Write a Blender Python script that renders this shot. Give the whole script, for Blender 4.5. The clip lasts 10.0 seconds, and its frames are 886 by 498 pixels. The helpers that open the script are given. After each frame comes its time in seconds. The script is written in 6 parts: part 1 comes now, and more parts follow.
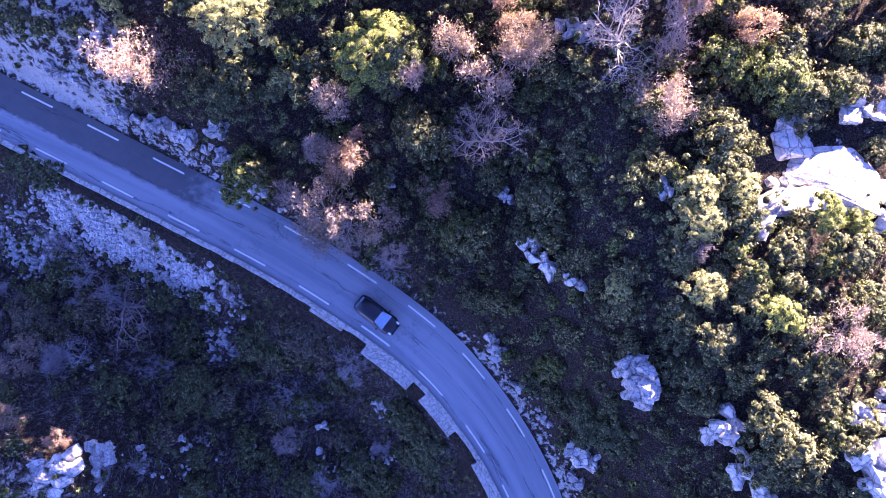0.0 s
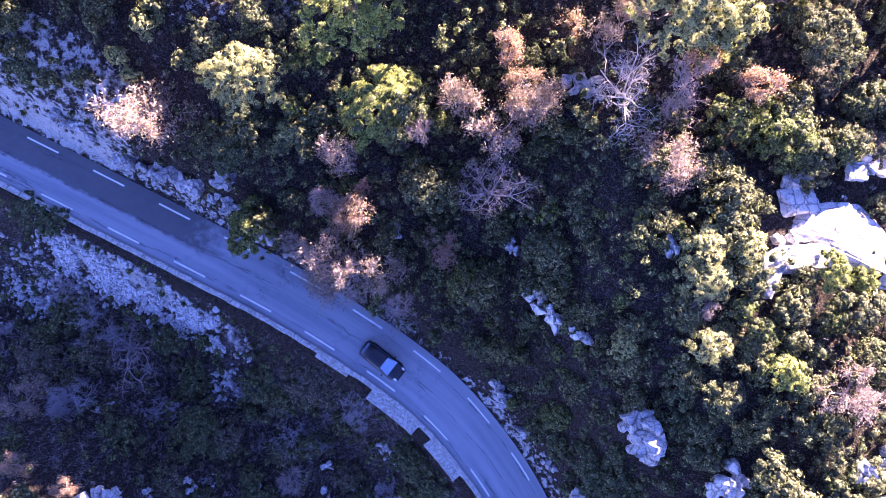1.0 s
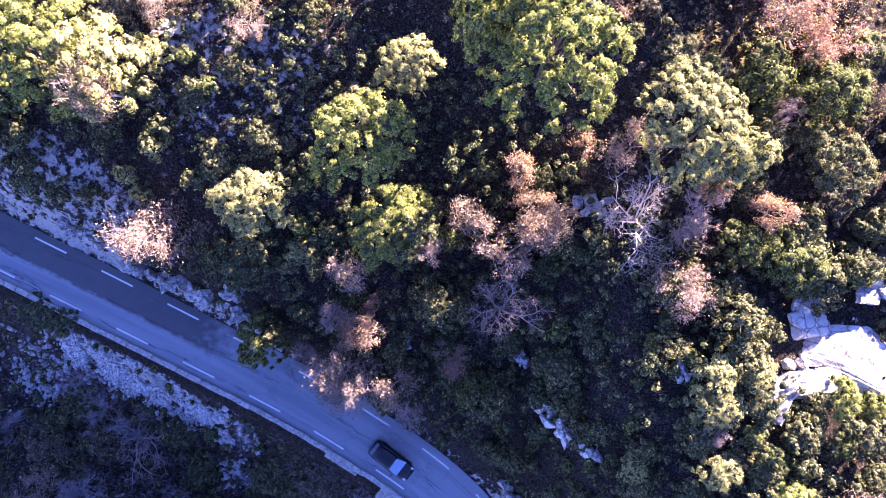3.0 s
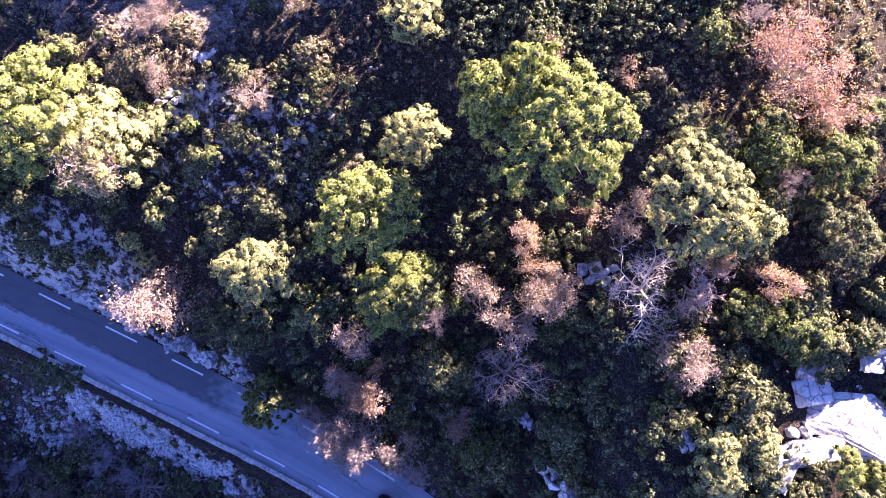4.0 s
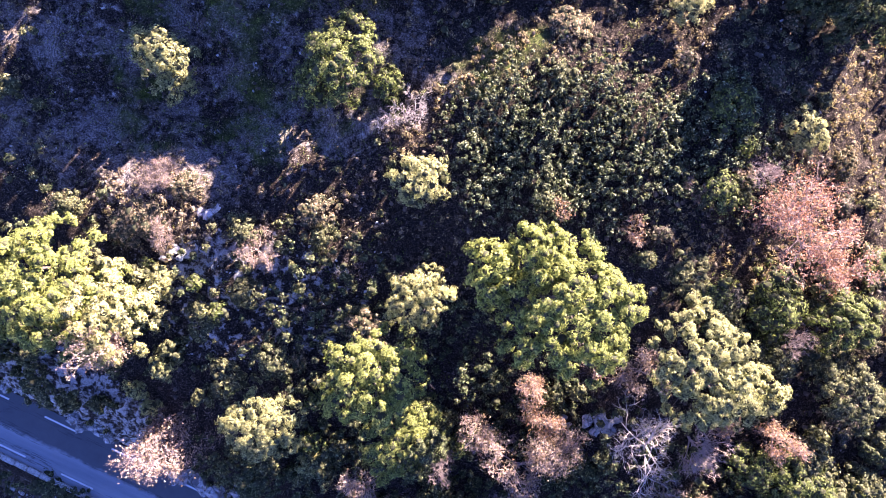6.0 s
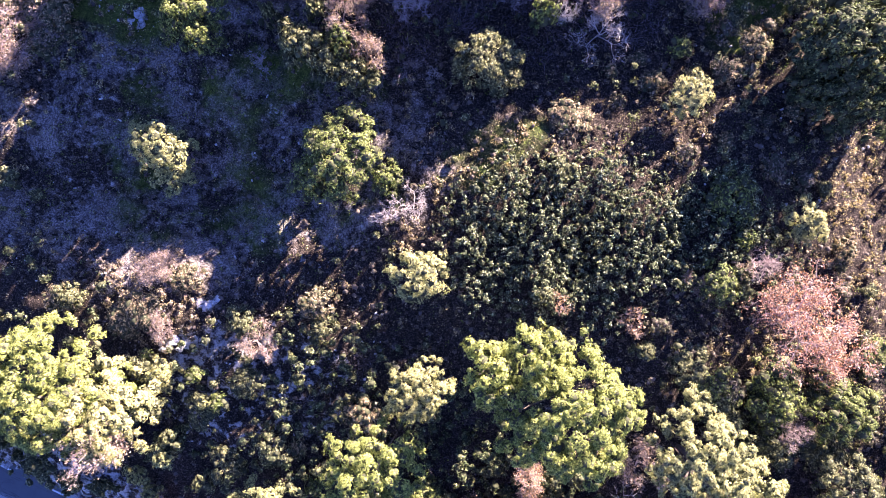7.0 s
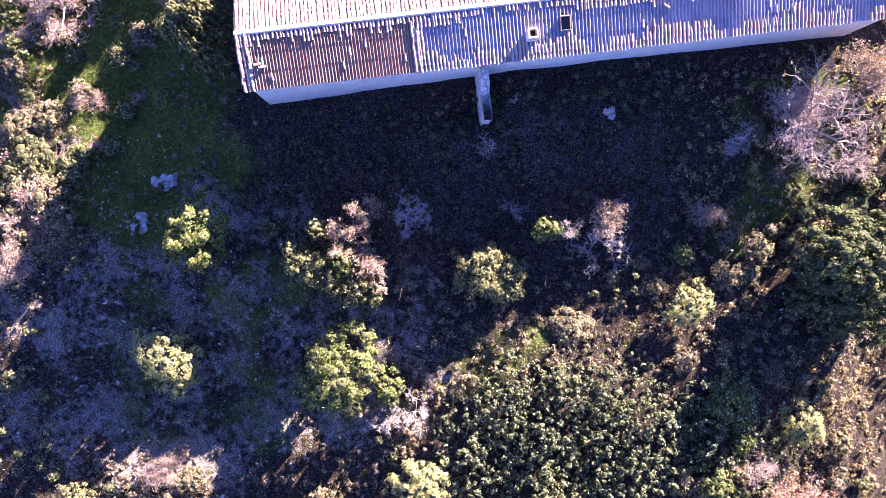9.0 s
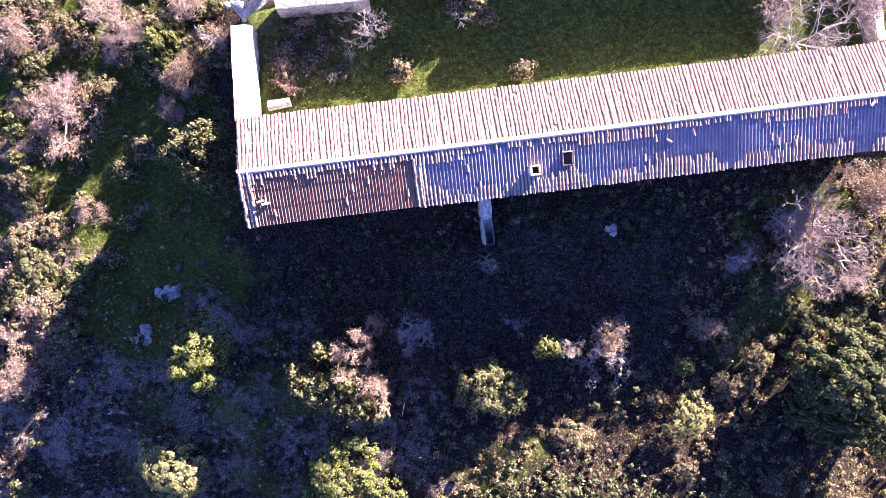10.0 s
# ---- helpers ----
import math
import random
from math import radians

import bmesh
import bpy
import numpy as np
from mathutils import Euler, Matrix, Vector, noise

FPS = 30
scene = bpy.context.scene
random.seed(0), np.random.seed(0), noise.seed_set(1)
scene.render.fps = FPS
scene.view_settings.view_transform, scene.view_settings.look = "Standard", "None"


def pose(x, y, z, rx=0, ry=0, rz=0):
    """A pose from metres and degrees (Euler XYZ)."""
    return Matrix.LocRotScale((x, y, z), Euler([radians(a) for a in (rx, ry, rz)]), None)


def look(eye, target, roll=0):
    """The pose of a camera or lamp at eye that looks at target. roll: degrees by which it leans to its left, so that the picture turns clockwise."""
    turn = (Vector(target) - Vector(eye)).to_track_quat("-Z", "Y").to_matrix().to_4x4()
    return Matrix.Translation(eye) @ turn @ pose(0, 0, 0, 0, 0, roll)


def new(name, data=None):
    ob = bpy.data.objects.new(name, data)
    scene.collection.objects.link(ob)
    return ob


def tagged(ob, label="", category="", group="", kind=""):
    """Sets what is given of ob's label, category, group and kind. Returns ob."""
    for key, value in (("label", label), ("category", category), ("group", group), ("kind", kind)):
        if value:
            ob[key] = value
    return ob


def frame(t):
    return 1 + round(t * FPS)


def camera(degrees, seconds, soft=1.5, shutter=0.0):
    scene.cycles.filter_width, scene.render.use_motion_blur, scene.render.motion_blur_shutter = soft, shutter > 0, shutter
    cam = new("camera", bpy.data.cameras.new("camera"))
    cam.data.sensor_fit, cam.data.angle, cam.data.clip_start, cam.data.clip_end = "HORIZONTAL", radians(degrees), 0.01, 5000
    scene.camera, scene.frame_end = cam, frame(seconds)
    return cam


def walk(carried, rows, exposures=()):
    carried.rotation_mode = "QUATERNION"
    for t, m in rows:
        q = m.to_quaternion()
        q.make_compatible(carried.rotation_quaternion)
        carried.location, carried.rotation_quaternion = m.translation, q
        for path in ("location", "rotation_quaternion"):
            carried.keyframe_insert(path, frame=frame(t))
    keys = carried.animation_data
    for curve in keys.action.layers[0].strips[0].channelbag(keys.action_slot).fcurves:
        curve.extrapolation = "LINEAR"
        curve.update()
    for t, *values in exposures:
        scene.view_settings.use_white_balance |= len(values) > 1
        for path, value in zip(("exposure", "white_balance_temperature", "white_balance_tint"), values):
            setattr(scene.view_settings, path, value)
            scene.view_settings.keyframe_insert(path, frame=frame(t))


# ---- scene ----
cam = camera(62.2, 10.0, soft=0.65)
METRES, EYE, TILT, LEAN, TURN = 65.0, 62.0, -84.0, -2.0, 0.0
ROWS = [
    (0.0, 0.0, 0.0, 0.0, 0.0, 0.0, -0.0),
    (0.5, -0.0043, -0.0012, 0.0314, -0.03, -0.12, -0.04),
    (1.0, -0.0086, -0.0018, 0.0652, -0.09, -0.33, -0.08),
    (1.5, -0.0116, -0.0017, 0.0997, -0.07, -0.53, -0.1),
    (2.0, -0.0143, -0.0008, 0.1376, -0.06, -0.9, -0.1),
    (2.5, -0.0176, 0.0002, 0.1758, -0.1, -1.24, -0.09),
    (4.0, -0.0259, 0.0043, 0.2994, -0.12, -2.24, -0.06),
    (4.5, -0.0291, 0.0056, 0.3423, -0.15, -2.66, -0.06),
    (5.0, -0.0325, 0.0076, 0.3901, -0.2, -3.13, -0.07),
    (6.5, -0.0369, 0.0194, 0.5519, -0.43, -5.02, -0.18),
    (7.0, -0.0356, 0.0236, 0.6084, -0.38, -5.52, -0.17),
    (7.5, -0.0349, 0.0279, 0.6678, -0.32, -6.11, -0.16),
    (8.0, -0.0351, 0.0331, 0.7299, -0.3, -6.76, -0.19),
    (8.5, -0.036, 0.039, 0.7935, -0.31, -7.39, -0.21),
    (9.0, -0.0371, 0.0464, 0.8606, -0.3, -8.13, -0.23),
    (9.5, -0.0381, 0.054, 0.9259, -0.3, -8.63, -0.22),
    (10.0, -0.0402, 0.0626, 0.9956, -0.33, -9.34, -0.21),
]
EXPOSURES = [(0.0, 3.72, 5270, 69), (2.5, 3.52, 5280, 67), (4.5, 3.14, 5200, 63), (6.5, 3.02, 5140, 60), (7.5, 3.09, 5090, 59), (8.5, 3.18, 5150, 60), (9.3, 3.18, 5220, 61), (10.0, 2.84, 5260, 61)]
walk(cam, [(t, pose(0, 0, EYE, TILT, LEAN, TURN) @ pose(METRES * x, METRES * y, METRES * z, 90 + pitch, roll, yaw)) for t, x, y, z, yaw, pitch, roll in ROWS], EXPOSURES)

# ---- light: a low winter sun and a clear sky ----
SUN_ELEVATION, SUN_AZIMUTH = 16.2, 38.0  # azimuth from +y towards +x
world = bpy.data.worlds.new("sky")
scene.world = world
world.use_nodes = True
wn = world.node_tree.nodes
sky = wn.new("ShaderNodeTexSky")
sky.sky_type = "NISHITA"
sky.sun_disc = False
sky.ozone_density, sky.dust_density, sky.air_density, sky.altitude = 3.2, 0.3, 0.8, 1200.0
sky.sun_elevation = radians(SUN_ELEVATION)
sky.sun_rotation = radians(SUN_AZIMUTH)
wn["Background"].inputs["Strength"].default_value = 0.054
world.node_tree.links.new(sky.outputs["Color"], wn["Background"].inputs["Color"])
sun_data = bpy.data.lights.new("sun", "SUN")
sun_data.energy, sun_data.angle, sun_data.color = 6.3, radians(0.5), (1.0, 0.86, 0.43)
sun = new("sun", sun_data)
_sv = Vector((math.sin(radians(SUN_AZIMUTH)) * math.cos(radians(SUN_ELEVATION)), math.cos(radians(SUN_AZIMUTH)) * math.cos(radians(SUN_ELEVATION)), math.sin(radians(SUN_ELEVATION))))
sun.matrix_world = look(_sv * 200, (0, 0, 0))

# ---- the lie of the land ----
ROAD = np.array([(-95.0, 50.0, 2.5), (-60.0, 31.2, 1.3), (-39.0, 20.4, 0.6), (-28.2, 15.0, 0.4), (-17.5, 9.6, 0.2), (-11.6, 6.5, -0.1), (-6.5, 3.4, -0.5), (-1.9, 0.3, -1.0),
                 (2.0, -3.0, -1.6), (5.4, -7.0, -2.5), (8.2, -11.2, -3.4), (10.6, -16.2, -4.3), (12.3, -22.0, -5.2), (13.2, -30.0, -5.8), (12.0, -45.0, -7.5), (5.0, -90.0, -11.0)])


def smooth_line(points, step=0.5):
    """A Catmull-Rom line through the points, at even steps."""
    p = np.vstack([2 * points[0] - points[1], points, 2 * points[-1] - points[-2]])
    out = []
    for i in range(1, len(p) - 2):
        u = np.linspace(0, 1, 40, endpoint=False)[:, None]
        a, b, c, d = p[i - 1], p[i], p[i + 1], p[i + 2]
        out.append(0.5 * (2 * b + (c - a) * u + (2 * a - 5 * b + 4 * c - d) * u**2 + (3 * b - a - 3 * c + d) * u**3))
    out = np.vstack(out + [points[-1:]])
    s = np.concatenate([[0], np.cumsum(np.hypot(*(out[1:, :2] - out[:-1, :2]).T))])
    n = np.arange(0, s[-1], step)
    return np.stack([np.interp(n, s, out[:, k]) for k in range(points.shape[1])], axis=1), n


LINE, LINE_S = smooth_line(ROAD)
_tan = np.gradient(LINE[:, :2], axis=0)
_tan /= np.linalg.norm(_tan, axis=1)[:, None]
LINE_N = np.stack([-_tan[:, 1], _tan[:, 0]], axis=1)  # towards the uphill side


def road_frame(x, y):
    """Signed distance from the road's middle (uphill positive), the road's height there, and the way along it."""
    x, y = np.atleast_1d(np.asarray(x, float)), np.atleast_1d(np.asarray(y, float))
    d, z, s = np.empty(len(x)), np.empty(len(x)), np.empty(len(x))
    for i in range(0, len(x), 4000):
        q = np.stack([x[i:i + 4000], y[i:i + 4000]], axis=1)
        k = np.argmin(((q[:, None, :] - LINE[None, :, :2]) ** 2).sum(2), axis=1)
        v = q - LINE[k, :2]
        side = (v * LINE_N[k]).sum(1)
        al = (v * np.stack([LINE_N[k][:, 1], -LINE_N[k][:, 0]], axis=1)).sum(1)
        d[i:i + 4000] = np.where(np.abs(al) < 0.6, side, np.sign(side) * np.hypot(*v.T))
        z[i:i + 4000] = np.interp(LINE_S[k] + np.clip(al, -0.5, 0.5), LINE_S, LINE[:, 2])
        s[i:i + 4000] = LINE_S[k]
    return d, z, s


def wave(x, y, seed, size):
    """Smooth noise from a few rounded sine sheets, about -1 to 1."""
    r = np.random.RandomState(seed)
    out = np.zeros_like(x)
    for k in range(7):
        a, f, ph = r.uniform(0, 6.283), r.uniform(0.6, 1.9) * 6.283 / size, r.uniform(0, 6.283, 2)
        out += np.sin((x * np.cos(a) + y * np.sin(a)) * f + ph[0] + 1.3 * np.sin((y * np.cos(a) - x * np.sin(a)) * f * 0.7 + ph[1]))
    return out / 3.2


def step(a, b, v):
    u = np.clip((v - a) / (b - a), 0, 1)
    return u * u * (3 - 2 * u)


def ground_z(x, y, rough=True):
    """Height of the ground: valley side, road bench, rocky cut, slope, and the terrace with the farmhouse."""
    x, y = np.atleast_1d(np.asarray(x, float)), np.atleast_1d(np.asarray(y, float))
    d, zr, s = road_frame(x, y)
    east = step(-16, 6, x)
    up_east = np.interp(d, [2.6, 3.2, 4.4, 6.5, 9, 14, 20, 26, 34, 60], [0, 0.15, 2.2, 3.9, 5.3, 7.2, 8.8, 10.4, 12.2, 13.2])
    up_west = np.interp(d, [2.6, 3.1, 4.0, 5.3, 7.5, 12, 17, 24, 34, 60], [0, 0.2, 3.2, 5.6, 7.6, 9.8, 11.3, 12.1, 12.6, 12.4])
    up_east += 4.8 * step(5, 16, x) * step(4, 10, d) * (1 - step(14, 34, d))
    up = up_east * east + up_west * (1 - east)
    down = np.interp(-d, [3.4, 3.6, 4.4, 7, 11, 16, 24, 40, 90, 400], [0, 0.6, 1.9, 5.0, 8.4, 9.4, 10.4, 15, 40, 70])
    blend = step(4, 26, d)
    z = zr * (1 - blend) + np.where(d > 0, up, -down)
    z += 3.0 * np.exp(-((x - 6) / 24.0) ** 2) * step(20, 48, y) * step(5, 20, d) + 0.3 * step(40, 70, y) * step(-20, 0, x) - 1.0 * step(50, 62, y) * (1 - step(-24, -10, x))
    z -= 2.0 * step(20, 34, x) * step(28, 44, y) * (1 - step(50, 66, y))
    z += 0.05 * np.clip(y - 90, 0, 300)
    z += 14.0 * np.exp(-(((x + 31.5) / 8.5) ** 2 + ((y + 12) / 7.2) ** 2))
    z -= 1.9 * np.exp(-(((x - 8) / 15.0) ** 2 + ((y - 54.5) / 7.0) ** 2)) + 1.9 * np.exp(-(((x + 15) / 11.0) ** 2 + ((y - 44) / 6.0) ** 2))
    z += 1.1 * np.exp(-(((x + 20) / 5.5) ** 2 + ((y - 37) / 5.0) ** 2))
    z += 1.2 * np.exp(-(((x - 27) / 5.0) ** 2 + ((y - 64) / 4.0) ** 2))
    hu, hv = house_uv(x, y)
    yard = step(5.0, 5.6, hv) * (1 - step(12.6 + 0.12 * np.clip(hu, 0, 40), 14.6 + 0.12 * np.clip(hu, 0, 40), hv)) * step(0.35, 0.9, hu) * (1 - step(45, 70, hu))
    z = z * (1 - yard) + 17.9 * yard
    if rough:
        far = step(3.3, 7.0, np.abs(d)) * (1 - 0.8 * step(40, 60, np.abs(x))) * (1 - 0.8 * step(92, 110, y)) * (1 - 0.85 * step(65, 69, y) * step(-13, -10, x) * (1 - step(28, 34, x)))
        z += far * (0.30 * wave(x, y, 3, 9.0) + 0.13 * wave(x, y, 4, 3.2))
        cut = step(2.9, 3.8, d) * (1 - step(6.0, 9.0, d))
        z += cut * (0.35 * wave(x, y, 8, 2.6) + 0.2 * np.abs(wave(x, y, 9, 1.2)))
    return z


# ---- materials ----
def material(name):
    m = bpy.data.materials.new(name)
    m.use_nodes = True
    nt = m.node_tree
    return m, nt, nt.nodes["Principled BSDF"]


def noise_node(nt, scale, detail=4.0, rough=0.6, coords=None):
    n = nt.nodes.new("ShaderNodeTexNoise")
    n.inputs["Scale"].default_value, n.inputs["Detail"].default_value, n.inputs["Roughness"].default_value = scale, detail, rough
    if coords is not None:
        nt.links.new(coords, n.inputs["Vector"])
    return n


def object_coords(nt):
    return nt.nodes.new("ShaderNodeTexCoord").outputs["Object"]


def world_coords(nt):
    return nt.nodes.new("ShaderNodeNewGeometry").outputs["Position"]


def ramp(nt, factor, stops):
    r = nt.nodes.new("ShaderNodeValToRGB")
    e = r.color_ramp.elements
    while len(e) < len(stops):
        e.new(0.5)
    for el, (at, col) in zip(e, stops):
        el.position, el.color = at, (*col, 1) if len(col) == 3 else col
    nt.links.new(factor, r.inputs["Fac"])
    return r.outputs["Color"]


def mix(nt, factor, a, b, mode="MIX"):
    n = nt.nodes.new("ShaderNodeMix")
    n.data_type, n.blend_type = "RGBA", mode
    for sock, v in ((n.inputs["Factor"], factor), (n.inputs["A"], a), (n.inputs["B"], b)):
        if isinstance(v, (int, float)):
            sock.default_value = v
        elif isinstance(v, tuple):
            sock.default_value = (*v, 1)
        else:
            nt.links.new(v, sock)
    return n.outputs["Result"]


def bump(nt, bsdf, height, strength, distance):
    b = nt.nodes.new("ShaderNodeBump")
    b.inputs["Strength"].default_value, b.inputs["Distance"].default_value = strength, distance
    nt.links.new(height, b.inputs["Height"])
    nt.links.new(b.outputs["Normal"], bsdf.inputs["Normal"])


def plain(name, colour, rough=0.6, metal=0.0, vary=0.25, scale=6.0):
    """A surface of one colour with blotches and fine grain."""
    m, nt, p = material(name)
    c = object_coords(nt)
    a, b = noise_node(nt, scale, 5.0, 0.65, c), noise_node(nt, scale * 9, 3.0, 0.6, c)
    lo, hi = tuple(v * (1 - vary) for v in colour), tuple(min(1, v * (1 + vary)) for v in colour)
    col = ramp(nt, a.outputs["Fac"], [(0.3, lo), (0.7, hi)])
    col = mix(nt, 0.35, col, ramp(nt, b.outputs["Fac"], [(0.35, lo), (0.65, hi)]))
    nt.links.new(col, p.inputs["Base Color"])
    p.inputs["Roughness"].default_value, p.inputs["Metallic"].default_value = rough, metal
    bump(nt, p, b.outputs["Fac"], 0.25, 0.02)
    return m


def leaf_material(name, colours, translucent=0.35, hue=0.5, spread=0.7):
    """Foliage: each leaf takes its own shade, each plant its own cast."""
    m, nt, p = material(name)
    g = nt.nodes.new("ShaderNodeNewGeometry")
    o = nt.nodes.new("ShaderNodeObjectInfo")
    col = ramp(nt, g.outputs["Random Per Island"], [(i / (len(colours) - 1), tuple(v * (0.95 - spread / 2 + spread * i / (len(colours) - 1)) for v in c)) for i, c in enumerate(colours)])
    big = noise_node(nt, 1.7, 3.0, 0.6, g.outputs["Position"])
    col = mix(nt, mix(nt, 0.55, big.outputs["Fac"], o.outputs["Random"]), mix(nt, hue, col, (0.62, 0.70, 0.55), "MULTIPLY"), mix(nt, hue, col, (1.5, 1.42, 1.1), "MULTIPLY"))
    spray = noise_node(nt, 6.0, 4.0, 0.8, g.outputs["Position"])
    col = mix(nt, 1.0, col, ramp(nt, spray.outputs["Fac"], [(0.36, (0.55, 0.57, 0.55)), (0.5, (1.05, 1.05, 1.05)), (0.64, (1.6, 1.57, 1.48))]), "MULTIPLY")
    bump(nt, p, spray.outputs["Fac"], 0.8, 0.08)
    nt.links.new(col, p.inputs["Base Color"])
    p.inputs["Roughness"].default_value = 0.6
    p.inputs["Specular IOR Level"].default_value = 0.1
    t = nt.nodes.new("ShaderNodeBsdfTranslucent")
    nt.links.new(mix(nt, 1.0, col, (1.45, 1.5, 0.85), "MULTIPLY"), t.inputs["Color"])
    s = nt.nodes.new("ShaderNodeMixShader")
    s.inputs["Fac"].default_value = translucent
    nt.links.new(p.outputs[0], s.inputs[1])
    nt.links.new(t.outputs[0], s.inputs[2])
    nt.links.new(s.outputs[0], nt.nodes["Material Output"].inputs["Surface"])
    return m


def bark_material(name, a, b):
    m, nt, p = material(name)
    g = nt.nodes.new("ShaderNodeNewGeometry")
    n = noise_node(nt, 3.0, 4.0, 0.6, g.outputs["Position"])
    col = ramp(nt, n.outputs["Fac"], [(0.3, a), (0.7, b)])
    col = mix(nt, 0.4, col, ramp(nt, g.outputs["Random Per Island"], [(0.0, tuple(v * 0.7 for v in a)), (1.0, tuple(min(1, v * 1.15) for v in b))]))
    nt.links.new(col, p.inputs["Base Color"])
    p.inputs["Roughness"].default_value = 0.9
    p.inputs["Specular IOR Level"].default_value = 0.1
    return m


LEAF = {
    "pine": leaf_material("pine_needles", [(0.1, 0.125, 0.03), (0.185, 0.21, 0.05), (0.29, 0.3, 0.085)], 0.18, 0.5, 0.5),
    "pale": leaf_material("pale_needles", [(0.2, 0.2, 0.082), (0.29, 0.285, 0.12), (0.385, 0.365, 0.175)], 0.25, 0.5, 0.5),
    "green": leaf_material("evergreen_leaves", [(0.055, 0.075, 0.02), (0.12, 0.145, 0.04), (0.22, 0.24, 0.085)], 0.25, 0.5, 0.6),
    "olive": leaf_material("olive_leaves", [(0.045, 0.05, 0.022), (0.115, 0.12, 0.056), (0.25, 0.24, 0.135)], 0.25, 0.5, 0.8),
    "dark": leaf_material("dark_leaves", [(0.02, 0.028, 0.014), (0.05, 0.066, 0.032), (0.1, 0.118, 0.058), (0.2, 0.21, 0.11)], 0.22),
    "glossy": leaf_material("glossy_small_leaves", [(0.022, 0.031, 0.016), (0.062, 0.08, 0.042), (0.16, 0.176, 0.1), (0.36, 0.37, 0.26)], 0.2),
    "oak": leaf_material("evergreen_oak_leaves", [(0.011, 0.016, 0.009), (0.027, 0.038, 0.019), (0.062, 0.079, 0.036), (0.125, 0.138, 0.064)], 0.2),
    "rust": leaf_material("rusty_leaves", [(0.15, 0.085, 0.06), (0.31, 0.19, 0.14), (0.46, 0.31, 0.24)], 0.35),
    "red": leaf_material("reddish_leaves", [(0.17, 0.078, 0.062), (0.32, 0.165, 0.13), (0.44, 0.265, 0.215)], 0.35),
    "dry": leaf_material("dry_brush_leaves", [(0.09, 0.068, 0.045), (0.21, 0.165, 0.11), (0.36, 0.29, 0.205)], 0.3),
    "sere": leaf_material("withered_oak_leaves", [(0.12, 0.08, 0.064), (0.235, 0.168, 0.138), (0.36, 0.275, 0.235)], 0.3),
    "heath": leaf_material("brownish_brush", [(0.04, 0.033, 0.029), (0.1, 0.082, 0.072), (0.22, 0.185, 0.155)], 0.25),
    "grass": leaf_material("grass_blades", [(0.04, 0.065, 0.014), (0.12, 0.17, 0.032), (0.25, 0.29, 0.075)], 0.35),
    "straw": leaf_material("straw_blades", [(0.1, 0.075, 0.045), (0.24, 0.19, 0.115), (0.40, 0.335, 0.225)], 0.3),
}
# inner lumps, darker than the leaves so gaps in the foliage look shaded
CORE = bark_material("gap_shade_foliage", (0.03, 0.034, 0.018), (0.085, 0.088, 0.045))
DRY_CORE = bark_material("gap_shade_stems", (0.06, 0.048, 0.038), (0.17, 0.14, 0.11))
BARK = bark_material("dark_bark", (0.05, 0.04, 0.032), (0.14, 0.115, 0.09))
TWIG = {
    "bare": bark_material("pinkish_twigs", (0.19, 0.142, 0.125), (0.44, 0.35, 0.31)),
    "grey": bark_material("grey_twigs", (0.14, 0.125, 0.132), (0.42, 0.38, 0.39)),
    # twigs toned dark violet, the look they take in the house's shade
    "violet": bark_material("shade_violet_twigs", (0.06, 0.05, 0.06), (0.2, 0.172, 0.2)),
    "white": bark_material("whitish_bark", (0.26, 0.225, 0.20), (0.52, 0.46, 0.42)),
}


def limestone(name, dark, light, scale=0.8):
    m, nt, p = material(name)
    c = world_coords(nt)
    a, b, v = noise_node(nt, scale, 6.0, 0.65, c), noise_node(nt, scale * 8, 5.0, 0.7, c), nt.nodes.new("ShaderNodeTexVoronoi")
    v.feature, v.inputs["Scale"].default_value = "DISTANCE_TO_EDGE", scale * 1.6
    nt.links.new(mix(nt, 0.25, c, b.outputs["Color"]), v.inputs["Vector"])
    col = ramp(nt, a.outputs["Fac"], [(0.32, dark), (0.55, light)])
    col = mix(nt, 0.4, col, ramp(nt, b.outputs["Fac"], [(0.35, dark), (0.6, light)]))
    pits = noise_node(nt, scale * 3.2, 6.0, 0.8, c)
    col = mix(nt, 1.0, col, ramp(nt, pits.outputs["Fac"], [(0.36, (0.25, 0.24, 0.23)), (0.46, (1, 1, 1))]), "MULTIPLY")
    crack = ramp(nt, v.outputs["Distance"], [(0.0, (0.2, 0.19, 0.17)), (0.07, (1, 1, 1))])
    col = mix(nt, 0.85, col, crack, "MULTIPLY")
    nt.links.new(col, p.inputs["Base Color"])
    p.inputs["Roughness"].default_value = 0.9
    bump(nt, p, mix(nt, 0.4, b.outputs["Fac"], v.outputs["Distance"]), 0.7, 0.12)
    return m


ROCK = limestone("pale_limestone", (0.30, 0.28, 0.26), (0.64, 0.61, 0.575))
GREY_ROCK = limestone("grey_limestone", (0.2, 0.19, 0.185), (0.48, 0.465, 0.45), 1.2)
SCREE = limestone("scree_limestone", (0.27, 0.265, 0.265), (0.6, 0.59, 0.58), 1.4)
WALL_STONE = limestone("wall_limestone", (0.30, 0.285, 0.26), (0.56, 0.53, 0.48), 1.8)


